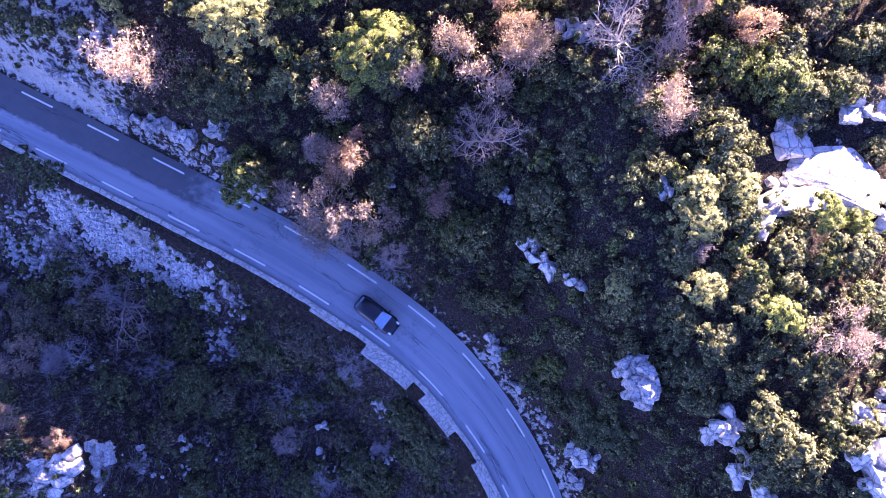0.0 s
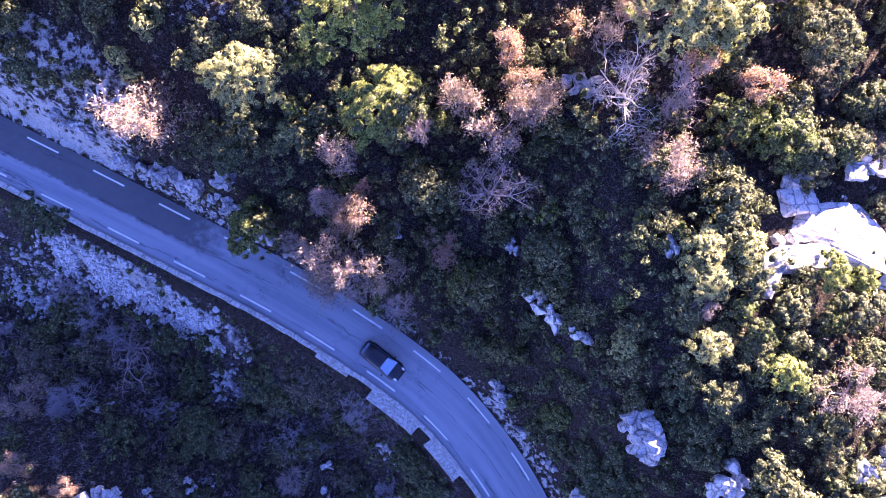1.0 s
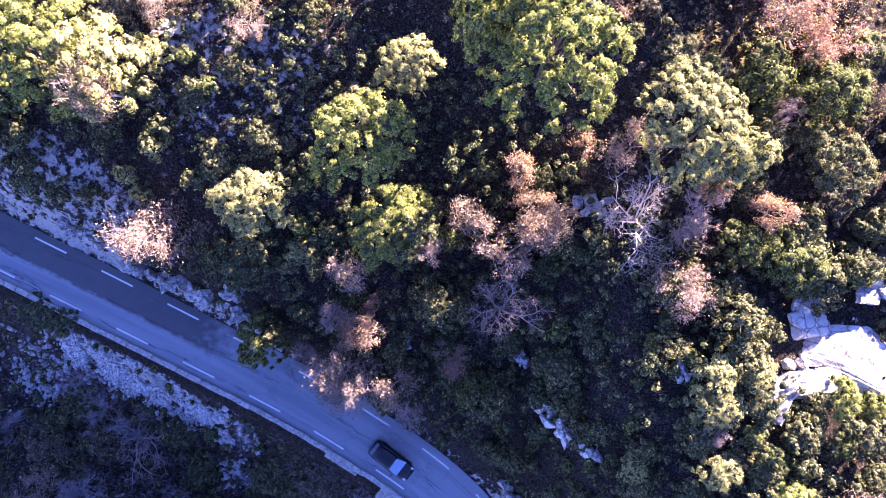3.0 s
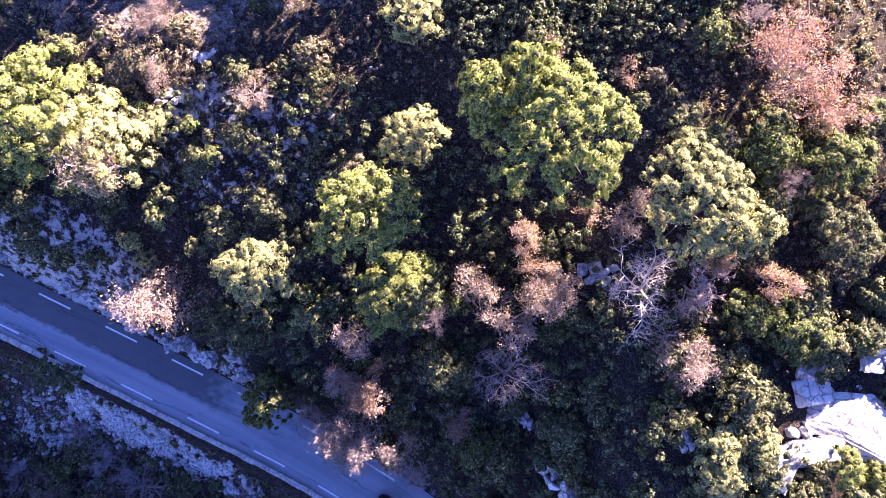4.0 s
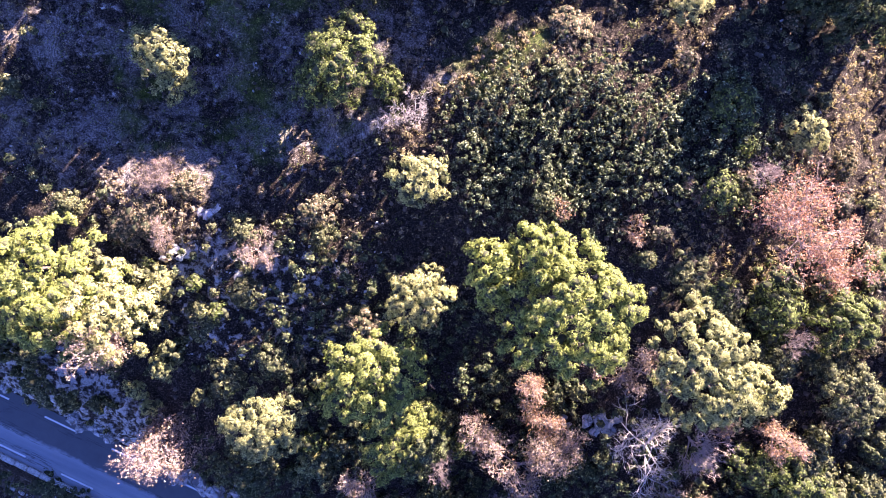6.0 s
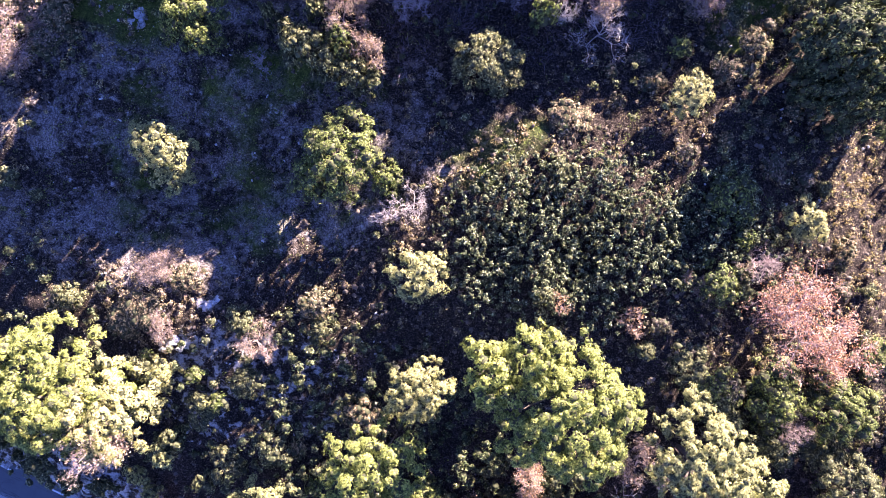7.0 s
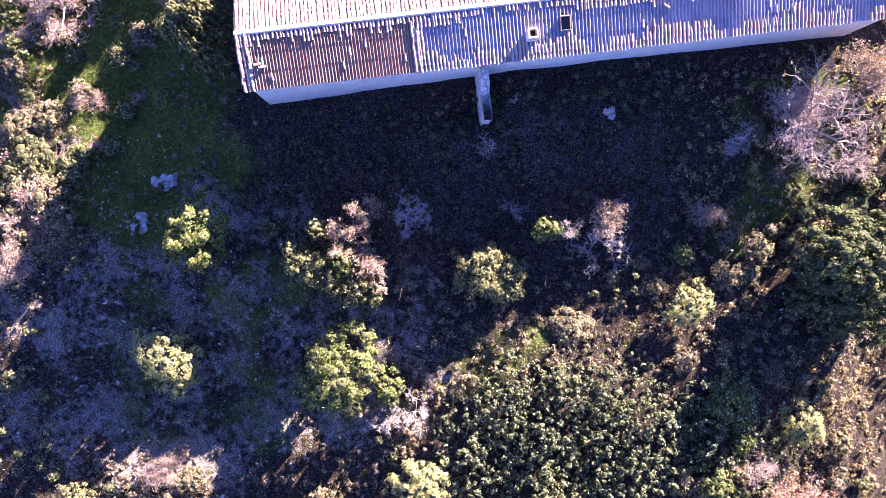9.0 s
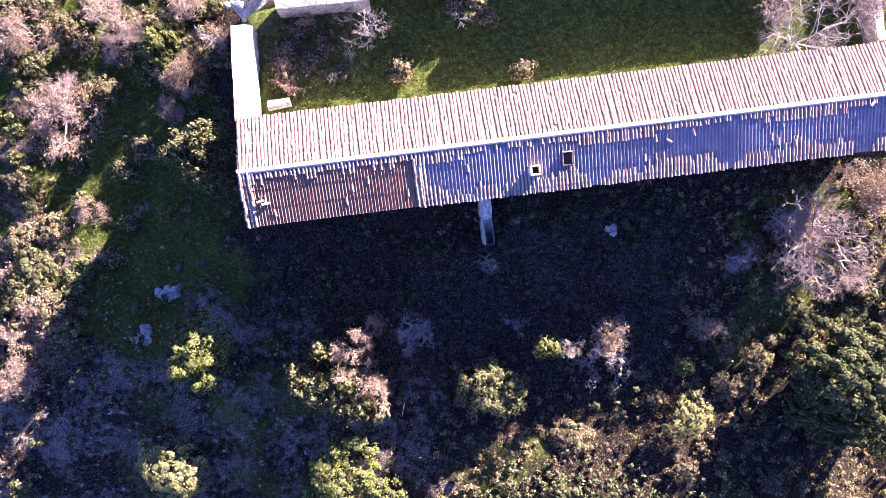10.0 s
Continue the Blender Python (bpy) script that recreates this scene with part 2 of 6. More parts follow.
def ground_material():
    """Earth, litter, grass and bare limestone, laid by the masks of the sheet."""
    m, nt, p = material("hillside_ground")
    c = world_coords(nt)
    big, mid, fine = noise_node(nt, 0.25, 4.0, 0.6, c), noise_node(nt, 1.6, 5.0, 0.65, c), noise_node(nt, 9.0, 5.0, 0.75, c)
    at = nt.nodes.new("ShaderNodeAttribute")
    at.attribute_name = "cover"
    sep = nt.nodes.new("ShaderNodeSeparateColor")
    nt.links.new(at.outputs["Color"], sep.inputs["Color"])
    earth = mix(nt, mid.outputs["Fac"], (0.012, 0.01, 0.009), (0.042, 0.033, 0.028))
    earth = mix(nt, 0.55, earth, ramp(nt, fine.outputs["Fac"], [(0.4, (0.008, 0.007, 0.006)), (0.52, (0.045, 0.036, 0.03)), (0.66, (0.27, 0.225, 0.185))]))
    grass = mix(nt, mid.outputs["Fac"], (0.032, 0.055, 0.013), (0.12, 0.165, 0.036))
    grass = mix(nt, 0.5, grass, ramp(nt, fine.outputs["Fac"], [(0.38, (0.018, 0.028, 0.008)), (0.7, (0.18, 0.205, 0.055))]))
    rock = mix(nt, 0.6, ramp(nt, mid.outputs["Fac"], [(0.35, (0.2, 0.19, 0.18)), (0.6, (0.5, 0.48, 0.45))]), ramp(nt, fine.outputs["Fac"], [(0.38, (0.13, 0.12, 0.11)), (0.58, (0.58, 0.56, 0.53))]))
    straw = ramp(nt, fine.outputs["Fac"], [(0.36, (0.03, 0.026, 0.024)), (0.49, (0.16, 0.137, 0.122)), (0.62, (0.42, 0.365, 0.325))])

    def mask(channel, noise_out, sharp=6.0):
        a = nt.nodes.new("ShaderNodeMath")
        a.operation = "SUBTRACT"
        nt.links.new(noise_out, a.inputs[0])
        b = nt.nodes.new("ShaderNodeMath")
        b.operation = "SUBTRACT"
        b.inputs[0].default_value = 1.0
        nt.links.new(channel, b.inputs[1])
        nt.links.new(b.outputs[0], a.inputs[1])
        k = nt.nodes.new("ShaderNodeMath")
        k.operation, k.use_clamp = "MULTIPLY_ADD", True
        k.inputs[1].default_value, k.inputs[2].default_value = sharp, 0.5
        nt.links.new(a.outputs[0], k.inputs[0])
        return k.outputs[0]

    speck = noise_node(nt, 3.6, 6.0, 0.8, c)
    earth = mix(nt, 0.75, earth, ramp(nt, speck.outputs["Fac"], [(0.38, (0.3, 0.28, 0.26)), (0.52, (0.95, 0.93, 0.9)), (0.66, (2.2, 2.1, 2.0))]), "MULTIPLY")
    grass = mix(nt, 0.75, grass, ramp(nt, speck.outputs["Fac"], [(0.38, (0.3, 0.32, 0.28)), (0.52, (0.95, 0.95, 0.9)), (0.66, (2.2, 2.1, 1.7))]), "MULTIPLY")
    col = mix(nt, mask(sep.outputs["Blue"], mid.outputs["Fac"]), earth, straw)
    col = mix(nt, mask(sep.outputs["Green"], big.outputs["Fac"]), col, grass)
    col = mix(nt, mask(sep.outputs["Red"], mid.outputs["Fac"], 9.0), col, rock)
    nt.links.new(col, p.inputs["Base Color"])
    p.inputs["Roughness"].default_value = 0.95
    p.inputs["Specular IOR Level"].default_value = 0.05
    bump(nt, p, mix(nt, 0.5, speck.outputs["Fac"], fine.outputs["Fac"]), 1.0, 0.25)
    return m


def asphalt_material():
    m, nt, p = material("worn_asphalt")
    c = world_coords(nt)
    big, mid, fine = noise_node(nt, 0.22, 3.0, 0.5, c), noise_node(nt, 1.3, 5.0, 0.6, c), noise_node(nt, 40.0, 3.0, 0.7, c)
    uv = nt.nodes.new("ShaderNodeUVMap")
    uv.uv_map = "lane"
    col = mix(nt, mid.outputs["Fac"], (0.185, 0.212, 0.245), (0.25, 0.28, 0.315))
    col = mix(nt, 0.35, col, ramp(nt, fine.outputs["Fac"], [(0.35, (0.11, 0.112, 0.118)), (0.65, (0.31, 0.312, 0.318))]))
    stretch = nt.nodes.new("ShaderNodeMapping")
    stretch.inputs["Scale"].default_value = (0.05, 0.9, 1)
    nt.links.new(uv.outputs["UV"], stretch.inputs["Vector"])
    wear = noise_node(nt, 1.0, 4.0, 0.6, stretch.outputs["Vector"])
    col = mix(nt, ramp(nt, wear.outputs["Fac"], [(0.38, (0, 0, 0)), (0.62, (0.7, 0.7, 0.7))]), col, (0.35, 0.358, 0.375))
    # a darker strip along one lane as far as a wavy end, with ragged borders
    patch = nt.nodes.new("ShaderNodeSeparateXYZ")
    nt.links.new(uv.outputs["UV"], patch.inputs[0])
    ragged = nt.nodes.new("ShaderNodeMath")
    ragged.operation = "MULTIPLY_ADD"
    ragged.inputs[1].default_value = 0.9
    nt.links.new(mid.outputs["Fac"], ragged.inputs[0])
    nt.links.new(patch.outputs["Y"], ragged.inputs[2])
    strip = ramp(nt, ragged.outputs[0], [(0.1, (0, 0, 0)), (0.42, (1, 1, 1))])
    wavy = nt.nodes.new("ShaderNodeMath")
    wavy.operation = "MULTIPLY_ADD"
    wavy.inputs[1].default_value = 7.0
    nt.links.new(mid.outputs["Fac"], wavy.inputs[0])
    nt.links.new(patch.outputs["X"], wavy.inputs[2])
    ends = nt.nodes.new("ShaderNodeMapRange")
    ends.inputs["From Min"].default_value, ends.inputs["From Max"].default_value = 91.5, 88.5
    nt.links.new(wavy.outputs[0], ends.inputs["Value"])
    both = nt.nodes.new("ShaderNodeMath")
    both.operation = "MULTIPLY"
    nt.links.new(strip, both.inputs[0])
    nt.links.new(ends.outputs[0], both.inputs[1])
    col = mix(nt, both.outputs[0], col, mix(nt, mid.outputs["Fac"], (0.085, 0.087, 0.092), (0.13, 0.132, 0.138)))
    # branching cracks
    v = nt.nodes.new("ShaderNodeTexVoronoi")
    v.feature, v.inputs["Scale"].default_value = "DISTANCE_TO_EDGE", 0.75
    ripple = noise_node(nt, 0.9, 6.0, 0.75, c)
    vadd = nt.nodes.new("ShaderNodeVectorMath")
    vadd.operation = "MULTIPLY_ADD"
    vadd.inputs[1].default_value = (3.2, 3.2, 0.0)
    nt.links.new(ripple.outputs["Color"], vadd.inputs[0])
    nt.links.new(c, vadd.inputs[2])
    nt.links.new(vadd.outputs[0], v.inputs["Vector"])
    crack = ramp(nt, v.outputs["Distance"], [(0.0, (1, 1, 1)), (0.03, (0, 0, 0))])
    crack = mix(nt, 1.0, crack, ramp(nt, big.outputs["Fac"], [(0.54, (0, 0, 0)), (0.64, (0.7, 0.7, 0.7))]), "MULTIPLY")
    col = mix(nt, crack, col, (0.035, 0.035, 0.036))
    # long cracks that wander along the lanes
    wander = noise_node(nt, 1.0, 6.0, 0.65, stretch.outputs["Vector"])
    long_way = nt.nodes.new("ShaderNodeMath")
    long_way.operation = "MULTIPLY_ADD"
    long_way.inputs[1].default_value = 3.4
    nt.links.new(wander.outputs["Fac"], long_way.inputs[0])
    nt.links.new(patch.outputs["Y"], long_way.inputs[2])
    fold = nt.nodes.new("ShaderNodeMath")
    fold.operation = "PINGPONG"
    fold.inputs[1].default_value = 0.85
    nt.links.new(long_way.outputs[0], fold.inputs[0])
    seam = ramp(nt, fold.outputs[0], [(0.0, (0.95, 0.95, 0.95)), (0.05, (0, 0, 0))])
    seam = mix(nt, 1.0, seam, ramp(nt, mid.outputs["Fac"], [(0.36, (0, 0, 0)), (0.46, (1, 1, 1))]), "MULTIPLY")
    col = mix(nt, seam, col, (0.045, 0.046, 0.05))
    nt.links.new(col, p.inputs["Base Color"])
    p.inputs["Roughness"].default_value = 0.85
    bump(nt, p, fine.outputs["Fac"], 0.3, 0.01)
    return m


GROUND, ASPHALT = ground_material(), asphalt_material()
LINE_PAINT = plain("worn_white_paint", (0.72, 0.72, 0.7), 0.6, 0, 0.18, 2.0)
COPING = limestone("coping_limestone", (0.27, 0.26, 0.24), (0.58, 0.56, 0.52), 2.2)


def tile_material(name, colours):
    m, nt, p = material(name)
    g, o = nt.nodes.new("ShaderNodeNewGeometry"), nt.nodes.new("ShaderNodeObjectInfo")
    n = noise_node(nt, 7.0, 5.0, 0.7, g.outputs["Position"])
    f = nt.nodes.new("ShaderNodeMath")
    f.operation = "FRACT"
    s = nt.nodes.new("ShaderNodeMath")
    s.operation = "ADD"
    nt.links.new(g.outputs["Random Per Island"], s.inputs[0])
    nt.links.new(o.outputs["Random"], s.inputs[1])
    nt.links.new(s.outputs[0], f.inputs[0])
    col = ramp(nt, f.outputs[0], [(i / (len(colours) - 1), c) for i, c in enumerate(colours)])
    col = mix(nt, ramp(nt, n.outputs["Fac"], [(0.45, (0, 0, 0)), (0.75, (0.7, 0.7, 0.7))]), col, (0.36, 0.33, 0.3))
    nt.links.new(col, p.inputs["Base Color"])
    p.inputs["Roughness"].default_value = 0.85
    bump(nt, p, n.outputs["Fac"], 0.4, 0.02)
    return m


TILE = tile_material("weathered_clay_tile", [(0.21, 0.115, 0.09), (0.33, 0.23, 0.19), (0.39, 0.3, 0.26), (0.33, 0.19, 0.15), (0.41, 0.345, 0.305)])
# clay darkened to stand for the shade between rows of cover tiles
PAN = tile_material("shade_dark_clay_pan", [(0.07, 0.045, 0.036), (0.12, 0.08, 0.065), (0.09, 0.065, 0.055)])
SHEET = plain("grey_fibre_cement", (0.265, 0.25, 0.315), 0.8, 0, 0.28, 1.0)
BROWN_SHEET = plain("brown_fibre_cement", (0.31, 0.175, 0.13), 0.85, 0, 0.25, 1.0)
BROWN_TILE = tile_material("brown_clay_tile", [(0.30, 0.19, 0.12), (0.42, 0.29, 0.19), (0.5, 0.37, 0.26)])
PLASTER = plain("lime_render", (0.55, 0.52, 0.46), 0.9, 0, 0.2, 1.2)
MORTAR = plain("pale_mortar", (0.47, 0.42, 0.38), 0.9, 0, 0.2, 3.0)
VOID = plain("dark_opening", (0.02, 0.018, 0.016), 0.9)


# ---- building helpers ----
def mesh_from(name, verts, faces, mats, smooth=False, mat_index=None):
    me = bpy.data.meshes.new(name)
    me.from_pydata([tuple(map(float, v)) for v in verts], [], [tuple(map(int, f)) for f in faces])
    for m in mats:
        me.materials.append(m)
    if smooth:
        me.polygons.foreach_set("use_smooth", [True] * len(me.polygons))
    if mat_index is not None:
        me.polygons.foreach_set("material_index", mat_index)
    me.update()
    return me


def tri_mesh(name, groups, *mats):
    """One mesh from groups of (vertices, triangles), each with its own material where several are given."""
    base, vs, fs, slots = 0, [], [], []
    for k, (v, f) in enumerate(groups):
        slots += [min(k, len(mats) - 1)] * len(f)
        vs.append(v)
        fs.append(f + base)
        base += len(v)
    v, f = np.concatenate(vs).astype(np.float32), np.concatenate(fs).astype(np.int32)
    me = bpy.data.meshes.new(name)
    me.vertices.add(len(v))
    me.vertices.foreach_set("co", v.ravel())
    me.loops.add(f.size)
    me.loops.foreach_set("vertex_index", f.ravel())
    me.polygons.add(len(f))
    me.polygons.foreach_set("loop_start", np.arange(0, f.size, 3, dtype=np.int32))
    for mat in mats:
        me.materials.append(mat)
    me.polygons.foreach_set("material_index", slots)
    me.update(calc_edges=True)
    return me


def part(name, me, parent, label=""):
    """Links a mesh as one object under a thing or a part."""
    ob = new(name, me)
    ob.parent = parent
    return tagged(ob, label)


def bm_mesh(name, bm, mat):
    me = bpy.data.meshes.new(name)
    bm.to_mesh(me)
    bm.free()
    me.materials.append(mat)
    return me


def box_mesh(name, size, mat, bevel=0.02, centre=(0, 0, 0)):
    bm = bmesh.new()
    bmesh.ops.create_cube(bm, size=1.0)
    bmesh.ops.scale(bm, vec=size, verts=bm.verts)
    if bevel:
        bmesh.ops.bevel(bm, geom=bm.edges[:], offset=bevel, segments=1, affect="EDGES")
    bmesh.ops.translate(bm, vec=centre, verts=bm.verts)
    return bm_mesh(name, bm, mat)


# ---- ground: one sheet to the horizon ----
def axis(lo, hi, fine, far):
    out = list(np.arange(lo, hi, fine))
    s, v = fine, hi
    while v < far:
        out.append(v)
        s *= 1.35
        v += s
    s, v = fine * 1.35, lo - fine * 1.35
    while v > -far:
        out.append(v)
        s *= 1.35
        v -= s
    return np.array(sorted(out))


# the farmhouse: its south-west eave corner and its long axis
HOUSE, HOUSE_TURN = Vector((-12.4, 63.5, 0.0)), 7.2
HOUSE_U, HOUSE_V = Vector((math.cos(radians(HOUSE_TURN)), math.sin(radians(HOUSE_TURN)), 0)), Vector((-math.sin(radians(HOUSE_TURN)), math.cos(radians(HOUSE_TURN)), 0))
HOUSE_L, HOUSE_W = 39.9, 6.4


def house_uv(x, y):
    """Place along and across the farmhouse, from its south-west eave corner."""
    dx, dy = x - HOUSE.x, y - HOUSE.y
    return dx * HOUSE_U.x + dy * HOUSE_U.y, dx * HOUSE_V.x + dy * HOUSE_V.y


def blob(x, y, cx, cy, rx, ry, turn=0.0):
    """1 inside a soft-edged ellipse, 0 outside."""
    a = radians(turn)
    u, v = (x - cx) * math.cos(a) + (y - cy) * math.sin(a), -(x - cx) * math.sin(a) + (y - cy) * math.cos(a)
    return 1 - step(0.75, 1.2, np.sqrt((u / rx) ** 2 + (v / ry) ** 2))


def covers(x, y):
    """How much bare rock, grass and straw the ground bears."""
    d, zr, s = road_frame(x, y)
    hu, hv = house_uv(x, y)
    rock = 0.22 + 0.0 * x
    rock += 0.17 * step(2.6, 3.2, d) * (1 - step(3.5, 5.0, d)) * (1 - 0.8 * blob(x, y, -4, 7, 13, 6, -28))
    rock += 0.04 * step(24, 32, d) + 0.07 * blob(x, y, -18, 42, 16, 11) + 0.28 * blob(x, y, -29, 23, 10, 4.0, -28) + 0.2 * blob(x, y, -14, 30, 9, 5, 0) + 0.06 * blob(x, y, 30, 10, 9, 12) + 0.22 * step(2.3, 2.6, d) * (1 - step(3.0, 3.5, d)) + 0.1 * step(3.3, 3.8, -d) * (1 - step(5.0, 6.5, -d))
    rock += 0.25 * blob(x, y, -26, 8.0, 8, 1.6, -27) + 0.2 * blob(x, y, -36, 7, 4, 3) + 0.22 * blob(x, y, -31, -13, 4, 3.5)
    grass = 0.18 + 0.26 * np.maximum(step(38, 46, np.abs(x)), np.maximum(step(90, 100, y), step(24, 32, -y)))
    court = step(6.2, 6.8, hv) * (1 - step(17, 20, hv)) * step(-1, 1, hu) * (1 - step(42, 45, hu))
    grass += 0.7 * court + 0.62 * blob(x, y, -26, 68, 10, 13) + 0.25 * blob(x, y, -14, 46, 12, 8) + 0.3 * blob(x, y, -20, 62, 7, 9) + 0.1 * blob(x, y, -6, 57, 10, 7) + 0.3 * blob(x, y, 3, 46.5, 5, 2.6, 30) + 0.25 * blob(x, y, 21, 56, 4, 2.2, 35) + 0.35 * blob(x, y, 24, 62, 6, 5)
    straw = 0.2 + (0.28 + 0.12 * wave(x, y, 41, 6.0)) * blob(x, y, -20, 48, 21, 12) + 0.12 * blob(x, y, -20, 36, 5, 5) + 0.1 * blob(x, y, 5, 46, 9, 4, 35)
    return np.clip(np.stack([rock, grass, straw], axis=1), 0, 1)


gx, gy = axis(-46.0, 46.0, 0.58, 900), axis(-28.0, 96.0, 0.58, 900)
X, Y = np.meshgrid(gx, gy)
gz = ground_z(X.ravel(), Y.ravel())
_d, _zr, _s = road_frame(X.ravel(), Y.ravel())
gz = np.where((_d > -2.8) & (_d < 2.6), np.minimum(gz, _zr - 0.10), gz)  # the bed under the road
nx, ny = len(gx), len(gy)
idx = np.arange(nx * ny).reshape(ny, nx)
gfaces = np.stack([idx[:-1, :-1], idx[:-1, 1:], idx[1:, 1:], idx[1:, :-1]], axis=-1).reshape(-1, 4)
gme = bpy.data.meshes.new("ground")
gme.vertices.add(nx * ny)
gme.vertices.foreach_set("co", np.stack([X.ravel(), Y.ravel(), gz], axis=1).astype(np.float32).ravel())
gme.loops.add(len(gfaces) * 4)
gme.loops.foreach_set("vertex_index", gfaces.ravel().astype(np.int32))
gme.polygons.add(len(gfaces))
gme.polygons.foreach_set("loop_start", np.arange(0, 4 * len(gfaces), 4, dtype=np.int32))
gme.update(calc_edges=True)
gme.polygons.foreach_set("use_smooth", [True] * len(gme.polygons))
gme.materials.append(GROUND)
cov = gme.color_attributes.new("cover", "FLOAT_COLOR", "POINT")
cov.data.foreach_set("color", np.hstack([covers(X.ravel(), Y.ravel()), np.ones((nx * ny, 1))]).astype(np.float32).ravel())
ground = tagged(new("ground", gme), "hillside of earth, grass and pale limestone", "ground", kind="structure")


def on_ground(x, y):
    return float(ground_z(x, y)[0])


# ---- road ----
def strip(name, s0, s1, a, b, lift, mat, steps=None, across=1, skirt=0.0):
    """A ribbon along the road, from a to b across it."""
    n = steps or max(2, int((s1 - s0) / 0.5))
    ss = np.linspace(s0, s1, n)
    cx, cy, cz = (np.interp(ss, LINE_S, LINE[:, k]) for k in range(3))
    ox, oy = (np.interp(ss, LINE_S, LINE_N[:, k]) for k in range(2))
    offs = np.linspace(a, b, across + 1)
    verts, uvs = [], []
    for i in range(n):
        for o in offs:
            verts.append((cx[i] + ox[i] * o, cy[i] + oy[i] * o, cz[i] + lift - 0.012 * abs(o)))
            uvs.append((ss[i], o))
    w = across + 1
    faces = [(i * w + j, i * w + j + 1, (i + 1) * w + j + 1, (i + 1) * w + j) for i in range(n - 1) for j in range(across)]
    faces = [f[::-1] for f in faces]
    if skirt:
        for i in range(n):
            for o in (a, b):
                verts.append((cx[i] + ox[i] * o, cy[i] + oy[i] * o, cz[i] + lift - skirt))
                uvs.append((ss[i], o))
        k = n * w
        for i in range(n - 1):
            faces.append((i * w, (i + 1) * w, k + 2 * i + 2, k + 2 * i))
            faces.append((i * w + across, k + 2 * i + 1, k + 2 * i + 3, (i + 1) * w + across))
    me = mesh_from(name, verts, faces, [mat])
    lay = me.uv_layers.new(name="lane")
    lay.data.foreach_set("uv", np.array([uvs[l.vertex_index] for l in me.loops], dtype=np.float32).ravel())
    return me


road = tagged(new("road", strip("road", 2, LINE_S[-1] - 2, -2.5, 2.5, 0.03, ASPHALT, across=4, skirt=0.3)), "narrow winding road of worn cracked grey asphalt", "road", kind="structure")


def s_at(x, y):
    return float(road_frame(x, y)[2][0])


S_DASH = s_at(-29.3, 13.5)  # the end of one dash of the valley-side line
for side, s_end in ((-1.85, S_DASH), (1.85, s_at(-19.9, 12.9))):
    edge = LINE[:, :2] + LINE_N * side
    arc = np.concatenate([[0], np.cumsum(np.hypot(*(edge[1:] - edge[:-1]).T))])
    for k in range(-5, 12):
        a0 = float(np.interp(s_end, LINE_S, arc)) - 2.95 + k * 6.22
        s0, s1 = np.interp([a0, a0 + 2.95], arc, LINE_S)
        part("lane_marking", strip("lane_marking", s0, s1, side - 0.075, side + 0.075, 0.036, LINE_PAINT, 7), road, "worn white edge-line dash")

# parapet of coping stones along the valley side
parapet = tagged(new("parapet"), "low limestone parapet of worn coping blocks along the road", "parapet", kind="structure")
rng = random.Random(4)
coping_meshes = []
for k in range(5):
    bm = bmesh.new()
    bmesh.ops.create_cube(bm, size=1.0)
    bmesh.ops.scale(bm, vec=(1.13, 0.44, 1.1), verts=bm.verts)
    bmesh.ops.bevel(bm, geom=bm.edges[:], offset=0.04, segments=1, affect="EDGES")
    for v in bm.verts:
        v.co += Vector((rng.uniform(-0.02, 0.02), rng.uniform(-0.025, 0.025), rng.uniform(-0.025, 0.025)))
    coping_meshes.append(bm_mesh("coping_stone", bm, COPING))


def road_pose(s, o, lift):
    x, y, z = (float(np.interp(s, LINE_S, LINE[:, k])) for k in range(3))
    a, b = (float(np.interp(s, LINE_S, LINE_N[:, k])) for k in range(2))
    return pose(x + a * o, y + b * o, z + lift, 0, 0, math.degrees(math.atan2(-a, b)))


s = S_DASH - 28
while s < S_DASH + 66:
    ob = part("coping_stone", coping_meshes[rng.randrange(5)], parapet)
    ob.matrix_basis = road_pose(s, -2.62 + rng.uniform(-0.02, 0.02), -0.28 + rng.uniform(-0.03, 0.03)) @ pose(0, 0, 0, rng.uniform(-1, 1), rng.uniform(-1, 1), rng.uniform(-1.2, 1.2))
    s += 1.15
# wider buttress ledges built out from the parapet
for sa, sb, wide in ((s_at(-4.0, -1.8) - 0.2, s_at(-0.5, -4.0), 0.95), (s_at(0.9, -5.6), s_at(3.2, -8.5), 0.85), (s_at(5.3, -11.6), s_at(7.4, -15.4), 0.6), (s_at(-9.2, 1.5), s_at(-6.2, 0.0), 0.35)):
    s = sa
    while s < sb:
        ob = part("ledge_stone", box_mesh("ledge_stone", (1.06, wide, 2.6), COPING, 0.05), parapet)
        ob.matrix_basis = road_pose(s + 0.5, -2.84 - wide / 2, -1.18 + rng.uniform(-0.03, 0.03)) @ pose(0, 0, 0, 0, 0, rng.uniform(-1, 1))
        s += 1.08


# ---- farmhouse ----
RIDGE_Z, SOUTH_Z, NORTH_Z = 21.75, 21.0, 20.25
house = tagged(new("farmhouse"), "long old stone farmhouse with weathered clay canal tiles", "house")
house.matrix_basis = Matrix.Translation(HOUSE) @ pose(0, 0, 0, 0, 0, HOUSE_TURN)
house_low = 12.5


def wall_mesh(name, u0, u1, v0, v1, z0, z1, mat, cut=None):
    return box_mesh(name, (u1 - u0, v1 - v0, z1 - z0), mat, 0.02, ((u0 + u1) / 2, (v0 + v1) / 2, (z0 + z1) / 2))


